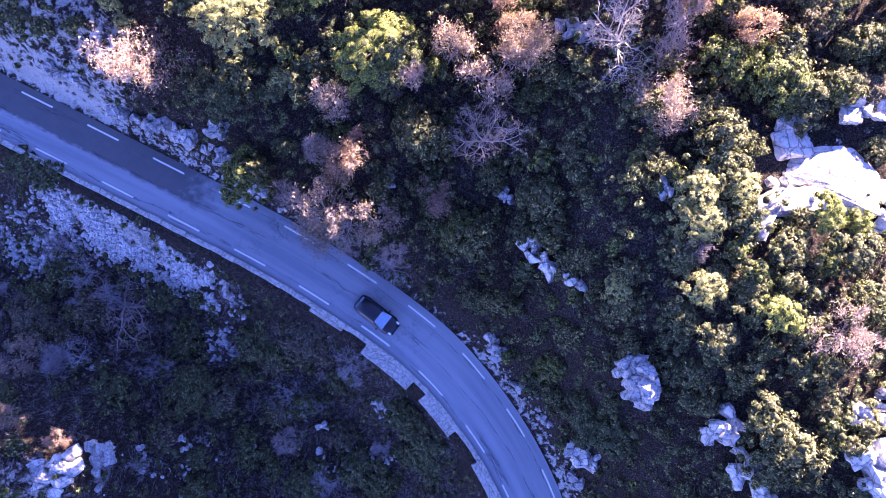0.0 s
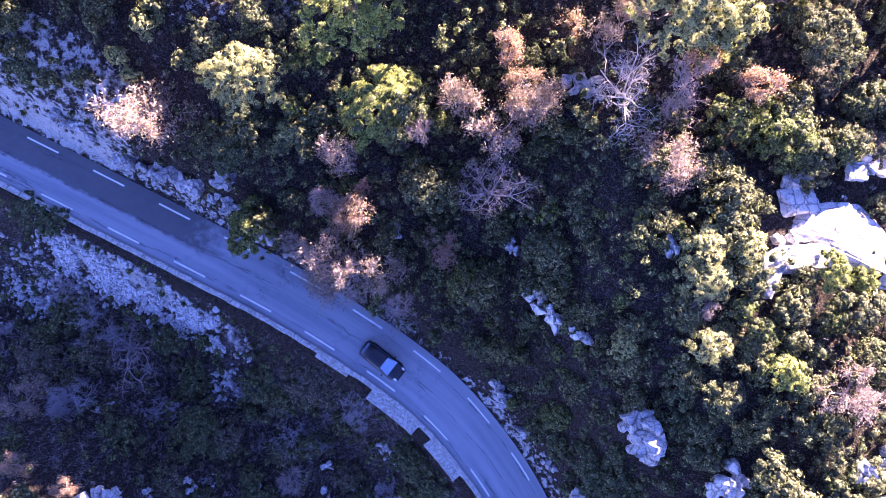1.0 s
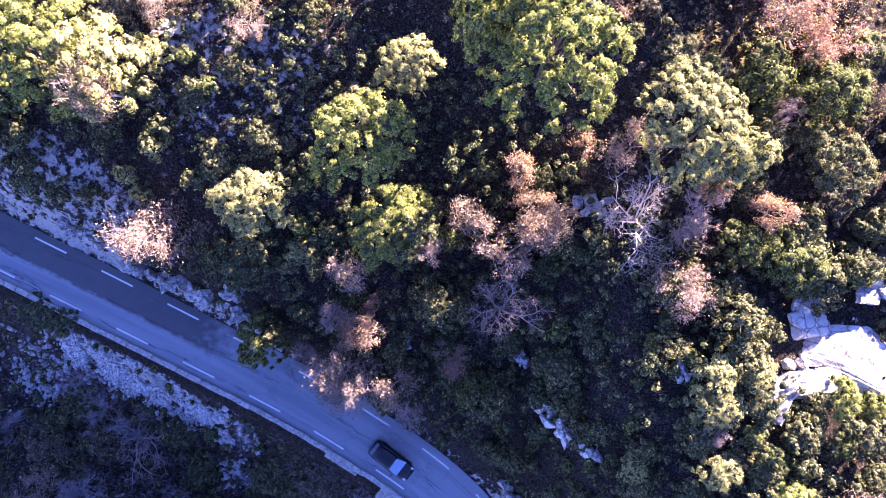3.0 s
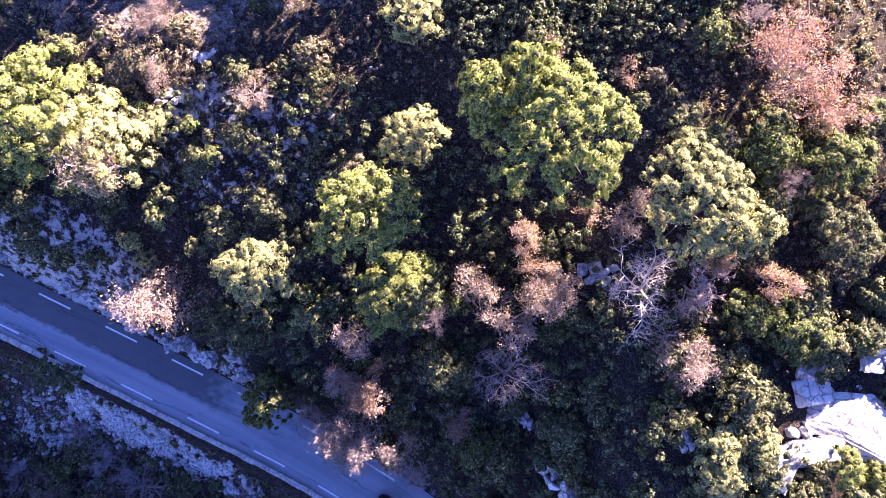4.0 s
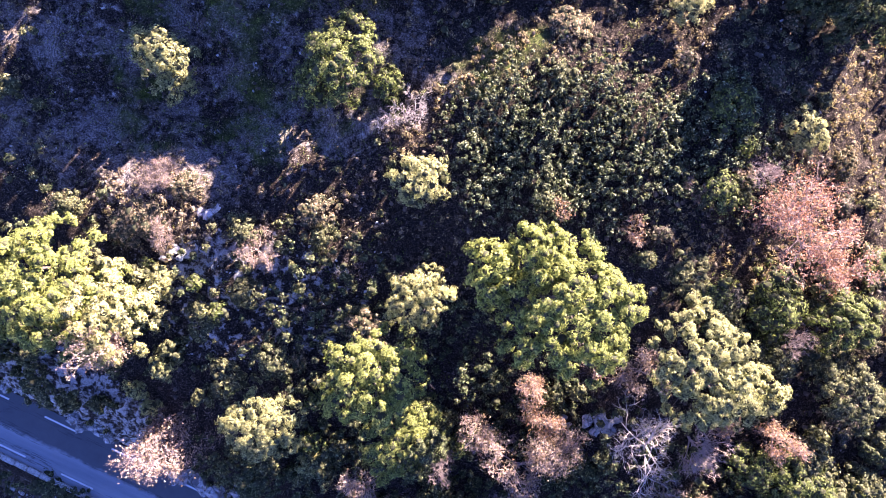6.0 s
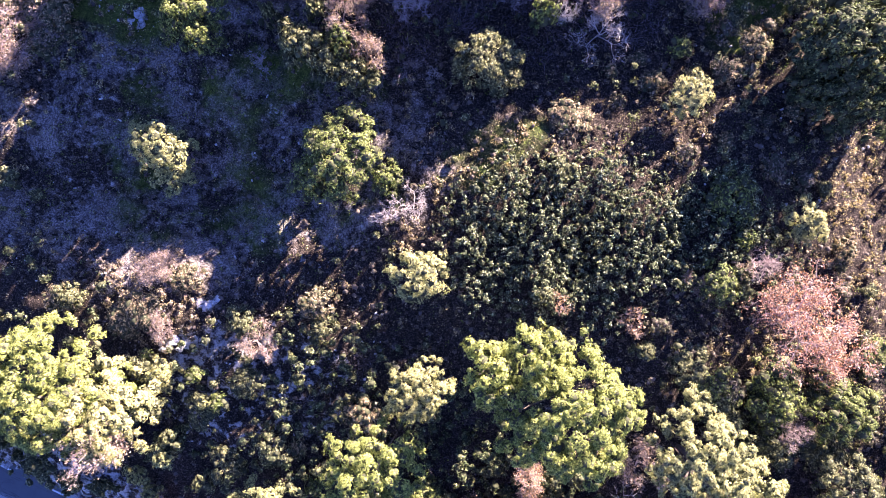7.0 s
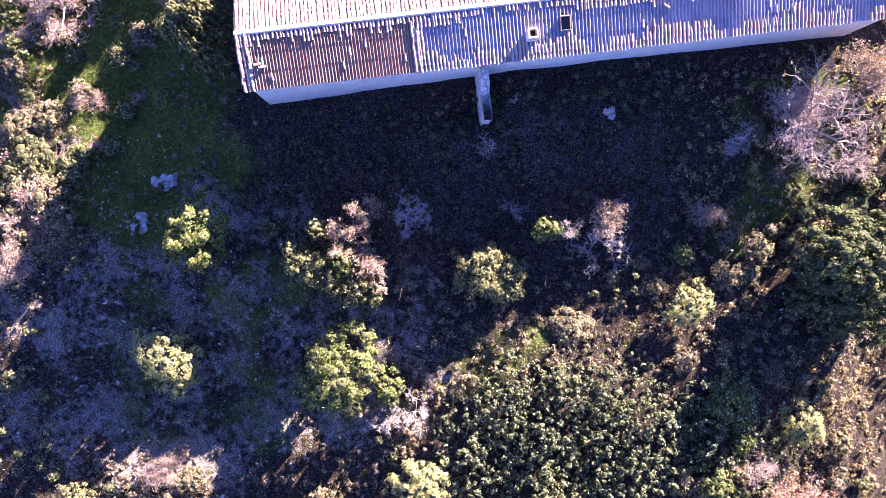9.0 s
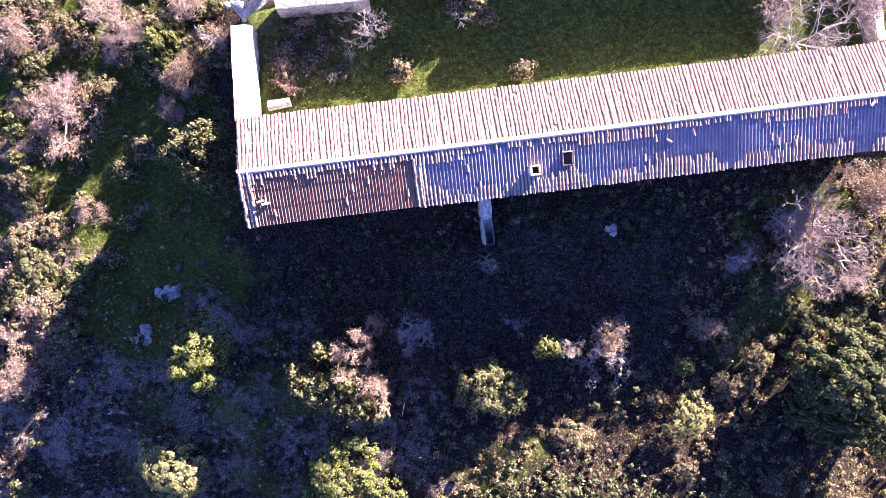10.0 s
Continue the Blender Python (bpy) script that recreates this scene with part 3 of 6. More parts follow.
part("wall", wall_mesh("wall", 0.25, HOUSE_L - 0.25, 0.28, 0.83, house_low, SOUTH_Z - 0.05, PLASTER), house, "pale lime-rendered stone wall")
part("wall", wall_mesh("wall", 0.25, HOUSE_L - 0.25, HOUSE_W - 0.83, HOUSE_W - 0.28, house_low, NORTH_Z - 0.05, WALL_STONE), house)


def gable(u0, u1):
    """An end wall that follows the two roof slopes."""
    prof = [(0.84, house_low), (HOUSE_W - 0.84, house_low), (HOUSE_W - 0.84, NORTH_Z + 0.1), (HOUSE_W / 2, RIDGE_Z - 0.16), (0.84, SOUTH_Z + 0.12)]
    verts = [(u, v, z) for u in (u0, u1) for v, z in prof]
    faces = [(4, 3, 2, 1, 0), (5, 6, 7, 8, 9)] + [(i, (i + 1) % 5, 5 + (i + 1) % 5, 5 + i) for i in range(5)]
    return mesh_from("gable_wall", verts, faces, [WALL_STONE])


part("gable_wall", gable(0.26, 0.8), house, "rough stone gable wall")
part("gable_wall", gable(HOUSE_L - 0.8, HOUSE_L - 0.26), house)


def slope_mesh(v0, z0, v1, z1, mat, u0=0.0, u1=None, thick=0.12):
    u1 = HOUSE_L if u1 is None else u1
    verts = [(u, v, z + dz) for u in (u0, u1) for v, z in ((v0, z0), (v1, z1)) for dz in (0.0, -thick)]
    faces = [(0, 4, 6, 2), (1, 3, 7, 5), (0, 1, 5, 4), (2, 6, 7, 3), (0, 2, 3, 1), (4, 5, 7, 6)]
    return mesh_from("roof_slope", verts, faces, [mat])


def corrugated(u0, u1, pitch, deep, mat):
    """The south slope's sheets, waved across, in overlapping courses."""
    n = int((u1 - u0) / pitch * 7)
    us = np.linspace(u0, u1, n)
    out = []
    for va, vb in ((-0.02, 1.1), (1.02, 2.15), (2.07, 3.19)):
        verts = []
        for v in (va, vb):
            z0 = SOUTH_Z + (RIDGE_Z - SOUTH_Z) * v / (HOUSE_W / 2) + (0.03 if v == va else 0.0)
            verts += [(u, v, z0 + deep * (2.0 * max(0.0, math.cos(u / pitch * 6.2832)) ** 1.2 - 0.6) + 0.012 * math.sin(u * 0.9 + v)) for u in us]
        out.append(mesh_from("roof_sheet", verts, [(i, i + 1, n + i + 1, n + i) for i in range(n - 1)], [mat]))
    return out


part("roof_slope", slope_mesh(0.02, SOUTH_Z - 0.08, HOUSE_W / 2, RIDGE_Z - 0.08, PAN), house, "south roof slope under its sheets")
for sheet in corrugated(0.3, 10.3, 0.195, 0.055, BROWN_SHEET):
    part("roof_sheet", sheet, house, "narrow corrugated brown roof sheet")
for sheet in corrugated(10.3, HOUSE_L, 0.215, 0.062, SHEET):
    part("roof_sheet", sheet, house, "corrugated grey fibre-cement roof sheet laid bare of tiles")
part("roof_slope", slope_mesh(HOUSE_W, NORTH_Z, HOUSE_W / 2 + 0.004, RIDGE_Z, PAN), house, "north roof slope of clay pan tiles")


def canal_tile(name, length, r0, r1, mat, seg=5, wall=0.018):
    """A half-round tapered tile, its lower end at the origin, running up along y."""
    verts, faces = [], []
    for y, r in ((0.0, r0), (length, r1)):
        for rr in (r, r - wall):
            for k in range(seg + 1):
                a = math.pi * k / seg
                verts.append((-math.cos(a) * rr, y, math.sin(a) * rr * 0.85))
    n = seg + 1
    for k in range(seg):
        faces.append((k, k + 1, 2 * n + k + 1, 2 * n + k))
        faces.append((n + k + 1, n + k, 3 * n + k, 3 * n + k + 1))
        faces.append((k + 1, k, n + k, n + k + 1))
    return mesh_from(name, verts, [f[::-1] for f in faces], [mat])


PITCH = 0.226
cover_tile = canal_tile("roof_tile", 0.46, 0.092, 0.074, TILE, 4)
LEFT_U = 10.2  # west of this the south slope carries narrower brown tiles


def tile_rows():
    """Every cover tile, as its pose within the house; the south slope keeps only ragged bands at eave and ridge."""
    r = random.Random(9)
    out = []
    for south in (True, False):
        z0, lean = (SOUTH_Z, math.atan2(RIDGE_Z - SOUTH_Z, HOUSE_W / 2)) if south else (NORTH_Z, math.atan2(RIDGE_Z - NORTH_Z, HOUSE_W / 2))
        run = HOUSE_W / 2 / math.cos(lean)
        u = 0.13
        while u < HOUSE_L - 0.05:
            drift, k = 0.0, 0
            along = -0.06 + r.uniform(-0.05, 0.03)
            eave = 0.55 + 0.35 * math.sin(u * 0.8) + 0.25 * math.sin(u * 2.3 + 1) + r.uniform(-0.2, 0.2)
            ridge = 0.75 + 0.3 * math.sin(u * 0.55 + 2) + r.uniform(-0.15, 0.15)
            if u < LEFT_U:
                eave, ridge = (3.0, 3.0) if u < 0.7 else (-1.0, 0.7 + r.uniform(-0.1, 0.25))
            elif u < LEFT_U + 0.6:
                eave = 3.0
            while along < run - 0.22:
                drift += r.gauss(0, 0.011)
                q = pose(0, 0, 0, r.gauss(0, 1.2), r.gauss(0, 3), r.gauss(0, 2.6))
                if south:
                    base = Matrix.Translation((u + drift, 0, z0 + 0.05)) @ pose(0, 0, 0, math.degrees(lean))
                else:
                    base = Matrix.Translation((u + drift, HOUSE_W, z0)) @ pose(0, 0, 0, 0, 0, 180) @ pose(0, 0, 0, math.degrees(lean))
                kept = not south or along < eave or along > run - ridge or r.random() < 0.012
                if kept and r.random() > 0.006:
                    out.append((base @ Matrix.Translation((0, along, 0.012 + 0.004 * (k % 2))) @ pose(0, 0, 0, -1.6) @ q, south))
                along += 0.36 + r.uniform(-0.01, 0.01)
                k += 1
            u += PITCH + r.uniform(-0.006, 0.006)
    return out


tiles = tile_rows()
rest = []
single = 0
for m, south in tiles:
    if single < 290 and south and m.translation.x > LEFT_U:
        part("roof_tile", cover_tile, house).matrix_basis = m
        single += 1
    else:
        rest.append(m)
base_v = np.array([v.co[:] + (1.0,) for v in cover_tile.vertices])
base_f = np.array([p.vertices[:] for p in cover_tile.polygons])
vs = np.concatenate([(base_v @ np.array(m).T)[:, :3] for m in rest])
fs = np.concatenate([base_f + i * len(base_v) for i in range(len(rest))])
tagged(part("roof_tiles", mesh_from("roof_tiles", vs, fs, [TILE]), house, "rows of weathered pinkish canal tiles"), kind="stuff")
ridge_tile = canal_tile("ridge_tile", 0.5, 0.15, 0.13, MORTAR, 6)
u = 0.0
while u < HOUSE_L - 0.3:
    part("ridge_tile", ridge_tile, house).matrix_basis = Matrix.Translation((u + 0.48, HOUSE_W / 2, RIDGE_Z + 0.07 + rng.uniform(-0.01, 0.01))) @ pose(0, 0, 0, 0, 0, 90) @ Matrix.Diagonal((1.1, 1, 0.5, 1))
    u += 0.43
# raised verge tiles at the west gable and at the change of tiles
for uu, n in ((0.05, 8), (0.55, 8), (LEFT_U - 0.05, 7), (LEFT_U + 0.25, 7)):
    for k in range(n):
        lean = math.atan2(RIDGE_Z - SOUTH_Z, HOUSE_W / 2)
        part("verge_tile", cover_tile, house).matrix_basis = Matrix.Translation((uu + rng.uniform(-0.04, 0.04), 0, SOUTH_Z + 0.07)) @ pose(0, 0, 0, math.degrees(lean)) @ Matrix.Translation((0, 0.4 * k, 0.02)) @ pose(0, 0, 0, 0, 0, rng.uniform(-6, 6))
# loose tiles lying on the roof
for k in range(8):
    v = rng.uniform(0.3, 2.9)
    uu = rng.uniform(0.6, 2.2) if k < 4 else rng.uniform(10, 40)
    z = SOUTH_Z + (RIDGE_Z - SOUTH_Z) * v / (HOUSE_W / 2)
    part("loose_tile", cover_tile, house).matrix_basis = Matrix.Translation((uu, v, z + 0.06)) @ pose(0, 0, 0, 20, rng.uniform(-8, 8), rng.choice((60, 110, 15, -20, 80)) + rng.uniform(-15, 15))

# chimney, roof opening and buttress
chimney = new("chimney")
chimney.parent = house
chimney.matrix_basis = Matrix.Translation((17.1, 1.25, 20.9))
tagged(chimney, "square rendered chimney with an open flue")
for sx, sy, cx, cy, stuff in ((0.62, 0.12, 0, -0.25, MORTAR), (0.62, 0.12, 0, 0.25, BROWN_TILE), (0.12, 0.38, -0.25, 0, PLASTER), (0.12, 0.38, 0.25, 0, BROWN_TILE)):
    part("chimney_side", box_mesh("chimney_side", (sx, sy, 1.5), stuff, 0.015, (cx, cy, 0.45)), chimney)
part("flue", box_mesh("flue", (0.37, 0.37, 0.6), VOID, 0.0, (0, 0, 0.5)), chimney, "black flue")
opening = new("roof_opening")
opening.parent = house
opening.matrix_basis = Matrix.Translation((19.15, 1.75, SOUTH_Z + (RIDGE_Z - SOUTH_Z) * 1.75 / 3.2 + 0.1)) @ pose(0, 0, 0, 20.5)
tagged(opening, "small dark roof hatch with a rusty rim")
part("hatch", box_mesh("hatch", (0.5, 0.75, 0.05), VOID, 0.0, (0, 0, 0.03)), opening)
for sx, sy, cx, cy in ((0.6, 0.05, 0, -0.4), (0.6, 0.05, 0, 0.4), (0.05, 0.85, -0.28, 0), (0.05, 0.85, 0.28, 0)):
    part("rim", box_mesh("rim", (sx, sy, 0.14), BROWN_TILE, 0.01, (cx, cy, 0.04)), opening)
bm = bmesh.new()
bmesh.ops.create_cube(bm, size=1.0)
bmesh.ops.scale(bm, vec=(0.56, 3.4, 8.0), verts=bm.verts)
bmesh.ops.subdivide_edges(bm, edges=bm.edges[:], cuts=7, use_grid_fill=True)
for v in bm.verts:
    if v.co.z > 3.0:
        v.co.z -= 2.6 * max(0.0, (0.9 - v.co.y)) / 2.4
    v.co += Vector(noise.noise_vector(v.co * 2.3)) * 0.1 + Vector(noise.noise_vector(v.co * 6.0)) * 0.05
part("buttress", bm_mesh("buttress", bm, SCREE), house, "sloping rubble buttress").matrix_basis = Matrix.Translation((14.35, -1.25, 15.4))


# ---- rocks ----
def boulder_mesh(name, seed, size, mat, sub=3, broken=1.0):
    """A weathered limestone outcrop: a lump split by joints into blocks, with pitted, ledged faces."""
    rr = random.Random(seed)
    bm = bmesh.new()
    bmesh.ops.create_icosphere(bm, subdivisions=sub, radius=1.0)
    joints = [(Vector((rr.gauss(0, 1), rr.gauss(0, 1), rr.gauss(0, 0.5))).normalized(), rr.uniform(0.55, 0.9)) for _ in range(7)] + [(Vector((rr.gauss(0, 0.15), rr.gauss(0, 0.15), 1)).normalized(), rr.uniform(0.5, 0.8))]
    off = Vector((rr.uniform(0, 50), rr.uniform(0, 50), rr.uniform(0, 50)))
    block = rr.uniform(1.5, 2.1)
    for v in bm.verts:
        c = v.co.copy()
        for n, k in joints:
            over = c.dot(n) - k
            if over > 0:
                c -= n * over * 0.9
        bent = c + Vector(noise.noise_vector(c * 2.5 + off)) * 0.16
        dist, pts = noise.voronoi(Vector((bent.x, bent.y, bent.z * 2.4)) * block + off)
        lift = noise.noise(pts[0] * 5.3) * 0.26 * broken
        groove = max(0.0, 0.13 - (dist[1] - dist[0])) * -0.6
        c *= 1 + lift + groove + noise.noise(c * 1.3 + off) * 0.16 + noise.turbulence(c * 4.0 + off, 3, True) * 0.06
        v.co = Vector((c.x * size[0] / 2, c.y * size[1] / 2, c.z * size[2] / 2))
    return bm_mesh(name, bm, mat)


def hull_block(bm, rr, size, at, turn, off, cuts=2, points=15, rugged=1.0):
    """One angular block of stone, with chipped, pitted faces."""
    part_bm = bmesh.new()
    for _ in range(points):
        p = Vector((rr.uniform(-1, 1), rr.uniform(-1, 1), rr.uniform(-1, 1)))
        k = max(abs(p.x), abs(p.y), abs(p.z), 0.3)
        p = p / k * rr.uniform(0.78, 1.0)
        p *= min(1.0, 1.28 / p.length)
        part_bm.verts.new(p)
    hull = bmesh.ops.convex_hull(part_bm, input=part_bm.verts[:])
    bmesh.ops.delete(part_bm, geom=[g for g in hull["geom_interior"] if isinstance(g, bmesh.types.BMVert)], context="VERTS")
    bmesh.ops.subdivide_edges(part_bm, edges=part_bm.edges[:], cuts=cuts, use_grid_fill=True)
    bmesh.ops.triangulate(part_bm, faces=part_bm.faces[:])
    spin = Matrix.Rotation(radians(turn), 3, "Z") @ Matrix.Rotation(rr.gauss(0, 0.13), 3, "X") @ Matrix.Rotation(rr.gauss(0, 0.13), 3, "Y")
    verts = {}
    for v in part_bm.verts:
        c = v.co * (1 + 0.10 * noise.noise(v.co * 2.1 + off) - 0.10 * max(0.0, noise.noise(v.co * 4.5 + off)))
        c = spin @ Vector((c.x * size[0] / 2, c.y * size[1] / 2, c.z * size[2] / 2))
        c += (Vector(noise.noise_vector(c * 1.4 + off)) * 0.16 + Vector(noise.noise_vector(c * 4.2 + off)) * 0.07) * rugged
        dist, _ = noise.voronoi(Vector((c.x, c.y, c.z * 2.0)) * 1.5 + off)
        c *= 1 - 0.5 * rugged * max(0.0, 0.16 - (dist[1] - dist[0]))
        verts[v] = bm.verts.new(c + Vector(at))
    for f in part_bm.faces:
        bm.faces.new([verts[v] for v in f.verts])
    part_bm.free()


def outcrop_meshes(seed, size, mat, blocks=5):
    """An outcrop of limestone: tabular blocks parted by open joints."""
    rr = random.Random(seed)
    out = []
    off = Vector((rr.uniform(0, 50), rr.uniform(0, 50), rr.uniform(0, 50)))
    long = size[0] / size[1]
    for k in range(blocks):
        if blocks == 1:
            u, v, f = 0, 0, 1.0
        else:
            rad, ang = math.sqrt((k + 0.4) / blocks) * 0.62, k * 2.39996 + seed
            u, v, f = rad * math.cos(ang), rad * math.sin(ang), rr.uniform(0.75, 1.25) * 1.15 / math.sqrt(blocks)
        bx, by = size[0] * f, size[1] * f
        if blocks > 1 and (long > 1.8 or long < 0.55):
            bx, by = (bx * 0.8, min(by * 1.6, size[1])) if long > 1 else (min(bx * 1.6, size[0]), by * 0.8)
        top = (1 - 0.55 * (u * u + v * v) / 0.4) * rr.uniform(0.75, 1.0)
        bz = size[2] * rr.uniform(0.55, 0.8) if blocks > 1 else size[2]
        bm = bmesh.new()
        hull_block(bm, rr, (bx, by, bz), (u * size[0] * 0.72, v * size[1] * 0.72, size[2] * 0.5 * top - bz * 0.5), rr.uniform(-22, 22), off + Vector((k, 0, 0)), 3 if max(bx, by) < 3.5 else 7, 15 if blocks > 1 else 22, 1.0 if max(bx, by) < 3.5 else 0.35)
        out.append(bm_mesh("block", bm, mat))
    return out


def boulder(seed, x, y, size, turn=0.0, mat=None, sink=0.3, tilt=0.0, blocks=None, label="weathered pale limestone outcrop among the shrubs"):
    n = blocks or (3 if max(size) < 1.6 else 5 if max(size) < 2.6 else 7)
    meshes = outcrop_meshes(seed, size, mat or ROCK, n)
    ob = tagged(new("limestone_rock", meshes[0] if n == 1 else None), label, "rock")
    ob.matrix_basis = pose(x, y, on_ground(x, y) + size[2] * (0.5 - sink), tilt, 0, turn)
    for me in meshes if n > 1 else ():
        part("block", me, ob)
    return ob


SLAB = "broad sunlit slab of bleached limestone"
boulder(1, 28.6, 10.4, (9.2, 5.2, 2.2), -8, sink=0.36, tilt=-11, blocks=1, label=SLAB)
boulder(2, 27.2, 13.6, (6.6, 2.3, 1.7), 4, sink=0.3, tilt=-8, blocks=2, label=SLAB)
boulder(3, 23.9, 7.6, (3.4, 3.0, 1.7), 30, sink=0.3, tilt=-10, blocks=1)
boulder(4, 31.8, 15.2, (4.2, 2.0, 1.6), 8, sink=0.35)
boulder(5, 33.4, 8.4, (3.8, 4.4, 1.9), 60, sink=0.35, blocks=4)
boulder(6, 25.8, 9.3, (3.6, 2.3, 1.5), -25, sink=0.35)
boulder(7, 8.7, 5.9, (2.6, 1.2, 2.6), -62, ROCK, 0.25, blocks=5)
boulder(8, 10.0, 4.3, (2.4, 1.1, 2.3), -42, ROCK, 0.25, blocks=5)
boulder(33, 11.5, 3.2, (2.0, 0.9, 2.0), -30, ROCK, 0.25, blocks=4)
boulder(34, 26.4, 8.6, (5.4, 2.2, 1.6), -12, ROCK, 0.3, tilt=-6, blocks=1, label=SLAB)
boulder(9, 15.9, -4.0, (3.1, 3.4, 3.8), 15, GREY_ROCK, 0.15)
boulder(10, 15.4, -2.6, (2.6, 2.2, 2.6), 40, GREY_ROCK, 0.2)
boulder(11, 21.3, -6.9, (2.4, 3.2, 3.0), -25, ROCK, 0.25)
boulder(12, 23.3, -10.4, (2.6, 4.0, 2.8), 35, ROCK, 0.25)
boulder(13, 31.3, -9.6, (4.6, 4.2, 3.2), 20, ROCK, 0.3)
boulder(14, 30.6, -6.2, (2.8, 2.6, 1.8), 0, ROCK, 0.3)
boulder(15, 33.0, -5.6, (3.2, 3.8, 1.8), 30, ROCK, 0.35)
boulder(16, 13.9, -10.6, (3.6, 1.9, 2.4), -15, ROCK, 0.3)
boulder(17, 6.6, 10.1, (1.4, 2.0, 1.6), 20, GREY_ROCK, 0.2)
boulder(18, 17.1, 9.4, (1.0, 1.5, 1.2), 10, GREY_ROCK, 0.2)
boulder(19, -2.4, 11.2, (2.0, 1.2, 1.2), 10, GREY_ROCK, 0.3)
boulder(20, -15.1, 15.1, (2.6, 1.4, 1.5), 20, GREY_ROCK, 0.3)
boulder(21, 8.5, 20.6, (2.6, 1.4, 1.2), -10, GREY_ROCK, 0.3)
boulder(22, 11.2, 21.2, (3.2, 1.6, 1.3), 8, GREY_ROCK, 0.3)
boulder(23, -28.2, -11.4, (4.6, 3.2, 2.4), 25, SCREE, 0.3, blocks=11, label="layered limestone outcrop catching the sun")
boulder(24, -26.2, -10.6, (2.6, 3.0, 2.0), 0, SCREE, 0.35, blocks=8)
boulder(25, -28.5, -3.8, (2.4, 1.0, 1.0), 20, GREY_ROCK, 0.3)
boulder(26, -8.9, -9.4, (1.1, 0.9, 0.8), 0, ROCK, 0.2)
boulder(27, -2.3, -12.2, (0.9, 0.8, 0.7), 0, ROCK, 0.2)
boulder(28, -18.8, 33.3, (2.4, 0.9, 0.6), 8, ROCK, 0.35)
boulder(29, -16.5, 36.1, (1.4, 1.0, 0.6), 30, ROCK, 0.35)
boulder(30, -21.4, 55.7, (1.3, 1.5, 0.7), 10, GREY_ROCK, 0.35)
boulder(31, -19.6, 58.7, (1.9, 1.0, 0.7), 15, GREY_ROCK, 0.35)
boulder(32, 10.5, 63.3, (0.6, 0.8, 0.6), 0, ROCK, 0.2)
# the rocky cut above the road
cut_rng = random.Random(21)
s = S_DASH - 17
k = 40
while s < S_DASH + 58:
    west = s < S_DASH + 18
    mid = S_DASH + 18 <= s < S_DASH + 36
    if not mid and cut_rng.random() < (0.7 if west else 0.5):
        sx, sy, sz = cut_rng.uniform(1.6, 3.4), cut_rng.uniform(0.9, 1.7), cut_rng.uniform(1.2, 2.4)
        m = road_pose(s, cut_rng.uniform(3.7, 4.5), 0)
        boulder(k, m.translation.x, m.translation.y, (sx, sy, sz), math.degrees(m.to_euler().z) + cut_rng.uniform(-25, 25), ROCK if cut_rng.random() < 0.25 else GREY_ROCK, 0.35, label="rough limestone of the road cutting")
        k += 1
    s += cut_rng.uniform(1.3, 2.3)


# loose stones: scree below the parapet, rubble along the cutting
def stone_field(name, seed, places, label, mat, lo, hi):
    """Many loose stones in one mesh: places are (x, y)."""
    rr = random.Random(seed)
    shapes = []
    for k in range(7):
        bm = bmesh.new()
        bmesh.ops.create_icosphere(bm, subdivisions=1, radius=0.5)
        for v in bm.verts:
            v.co *= rr.uniform(0.72, 1.15)
            v.co.z *= 0.75
        shapes.append((np.array([v.co[:] for v in bm.verts]), np.array([[v.index for v in f.verts] for f in bm.faces])))
        bm.free()
    vs, fs, base = [], [], 0
    zs = ground_z(np.array([p[0] for p in places]), np.array([p[1] for p in places]))
    for (x, y), z in zip(places, zs):
        sv, sf = shapes[rr.randrange(7)]
        size = lo + (hi - lo) * rr.random() ** 2.2
        rot = np.array(Euler((rr.uniform(0, 6), rr.uniform(0, 6), rr.uniform(0, 6))).to_matrix())
        vs.append((sv * np.array([1.3, 1.0, 0.8])) @ rot.T * size + np.array([x, y, z + size * 0.12]))
        fs.append(sf + base)
        base += len(sv)
    return tagged(new(name, mesh_from(name, np.concatenate(vs), np.concatenate(fs), [mat])), label, "stones", kind="stuff")


def scatter(rr, n, cx, cy, rx, ry, turn, ragged=False):
    """Places in an ellipse: even, or thick in the middle and broken into patches."""
    out = []
    a = radians(turn)
    while len(out) < n:
        u, v = (rr.gauss(0, 0.5), rr.gauss(0, 0.5)) if ragged else (rr.uniform(-1, 1), rr.uniform(-1, 1))
        if u * u + v * v < (2.2 if ragged else 1):
            x, y = cx + u * rx * math.cos(a) - v * ry * math.sin(a), cy + u * rx * math.sin(a) + v * ry * math.cos(a)
            if not ragged or noise.noise(Vector((x * 0.55, y * 0.55, 3.0))) + rr.uniform(-0.25, 0.25) > -0.12:
                out.append((x, y))
    return out


field_rng = random.Random(33)
scree = scatter(field_rng, 1500, -26.6, 7.6, 7.0, 2.3, -27, True) + scatter(field_rng, 400, -31.0, 9.6, 3.6, 2.0, -20, True) + scatter(field_rng, 650, -19.4, 3.4, 3.6, 1.9, -32, True) + scatter(field_rng, 400, -36.5, 7.6, 3.5, 4.0, 0, True) + scatter(field_rng, 80, -18.3, -1.9, 1.3, 2.2, 0, True) + scatter(field_rng, 70, -2.6, -7.3, 1.5, 1.1, 0, True) + scatter(field_rng, 100, -6.4, -13.0, 3.6, 2.0, 0, True) + scatter(field_rng, 90, -22.0, -12.0, 5.0, 3.0, 0, True)
scree = [p for p in scree if float(road_frame(*p)[0][0]) < -3.6]
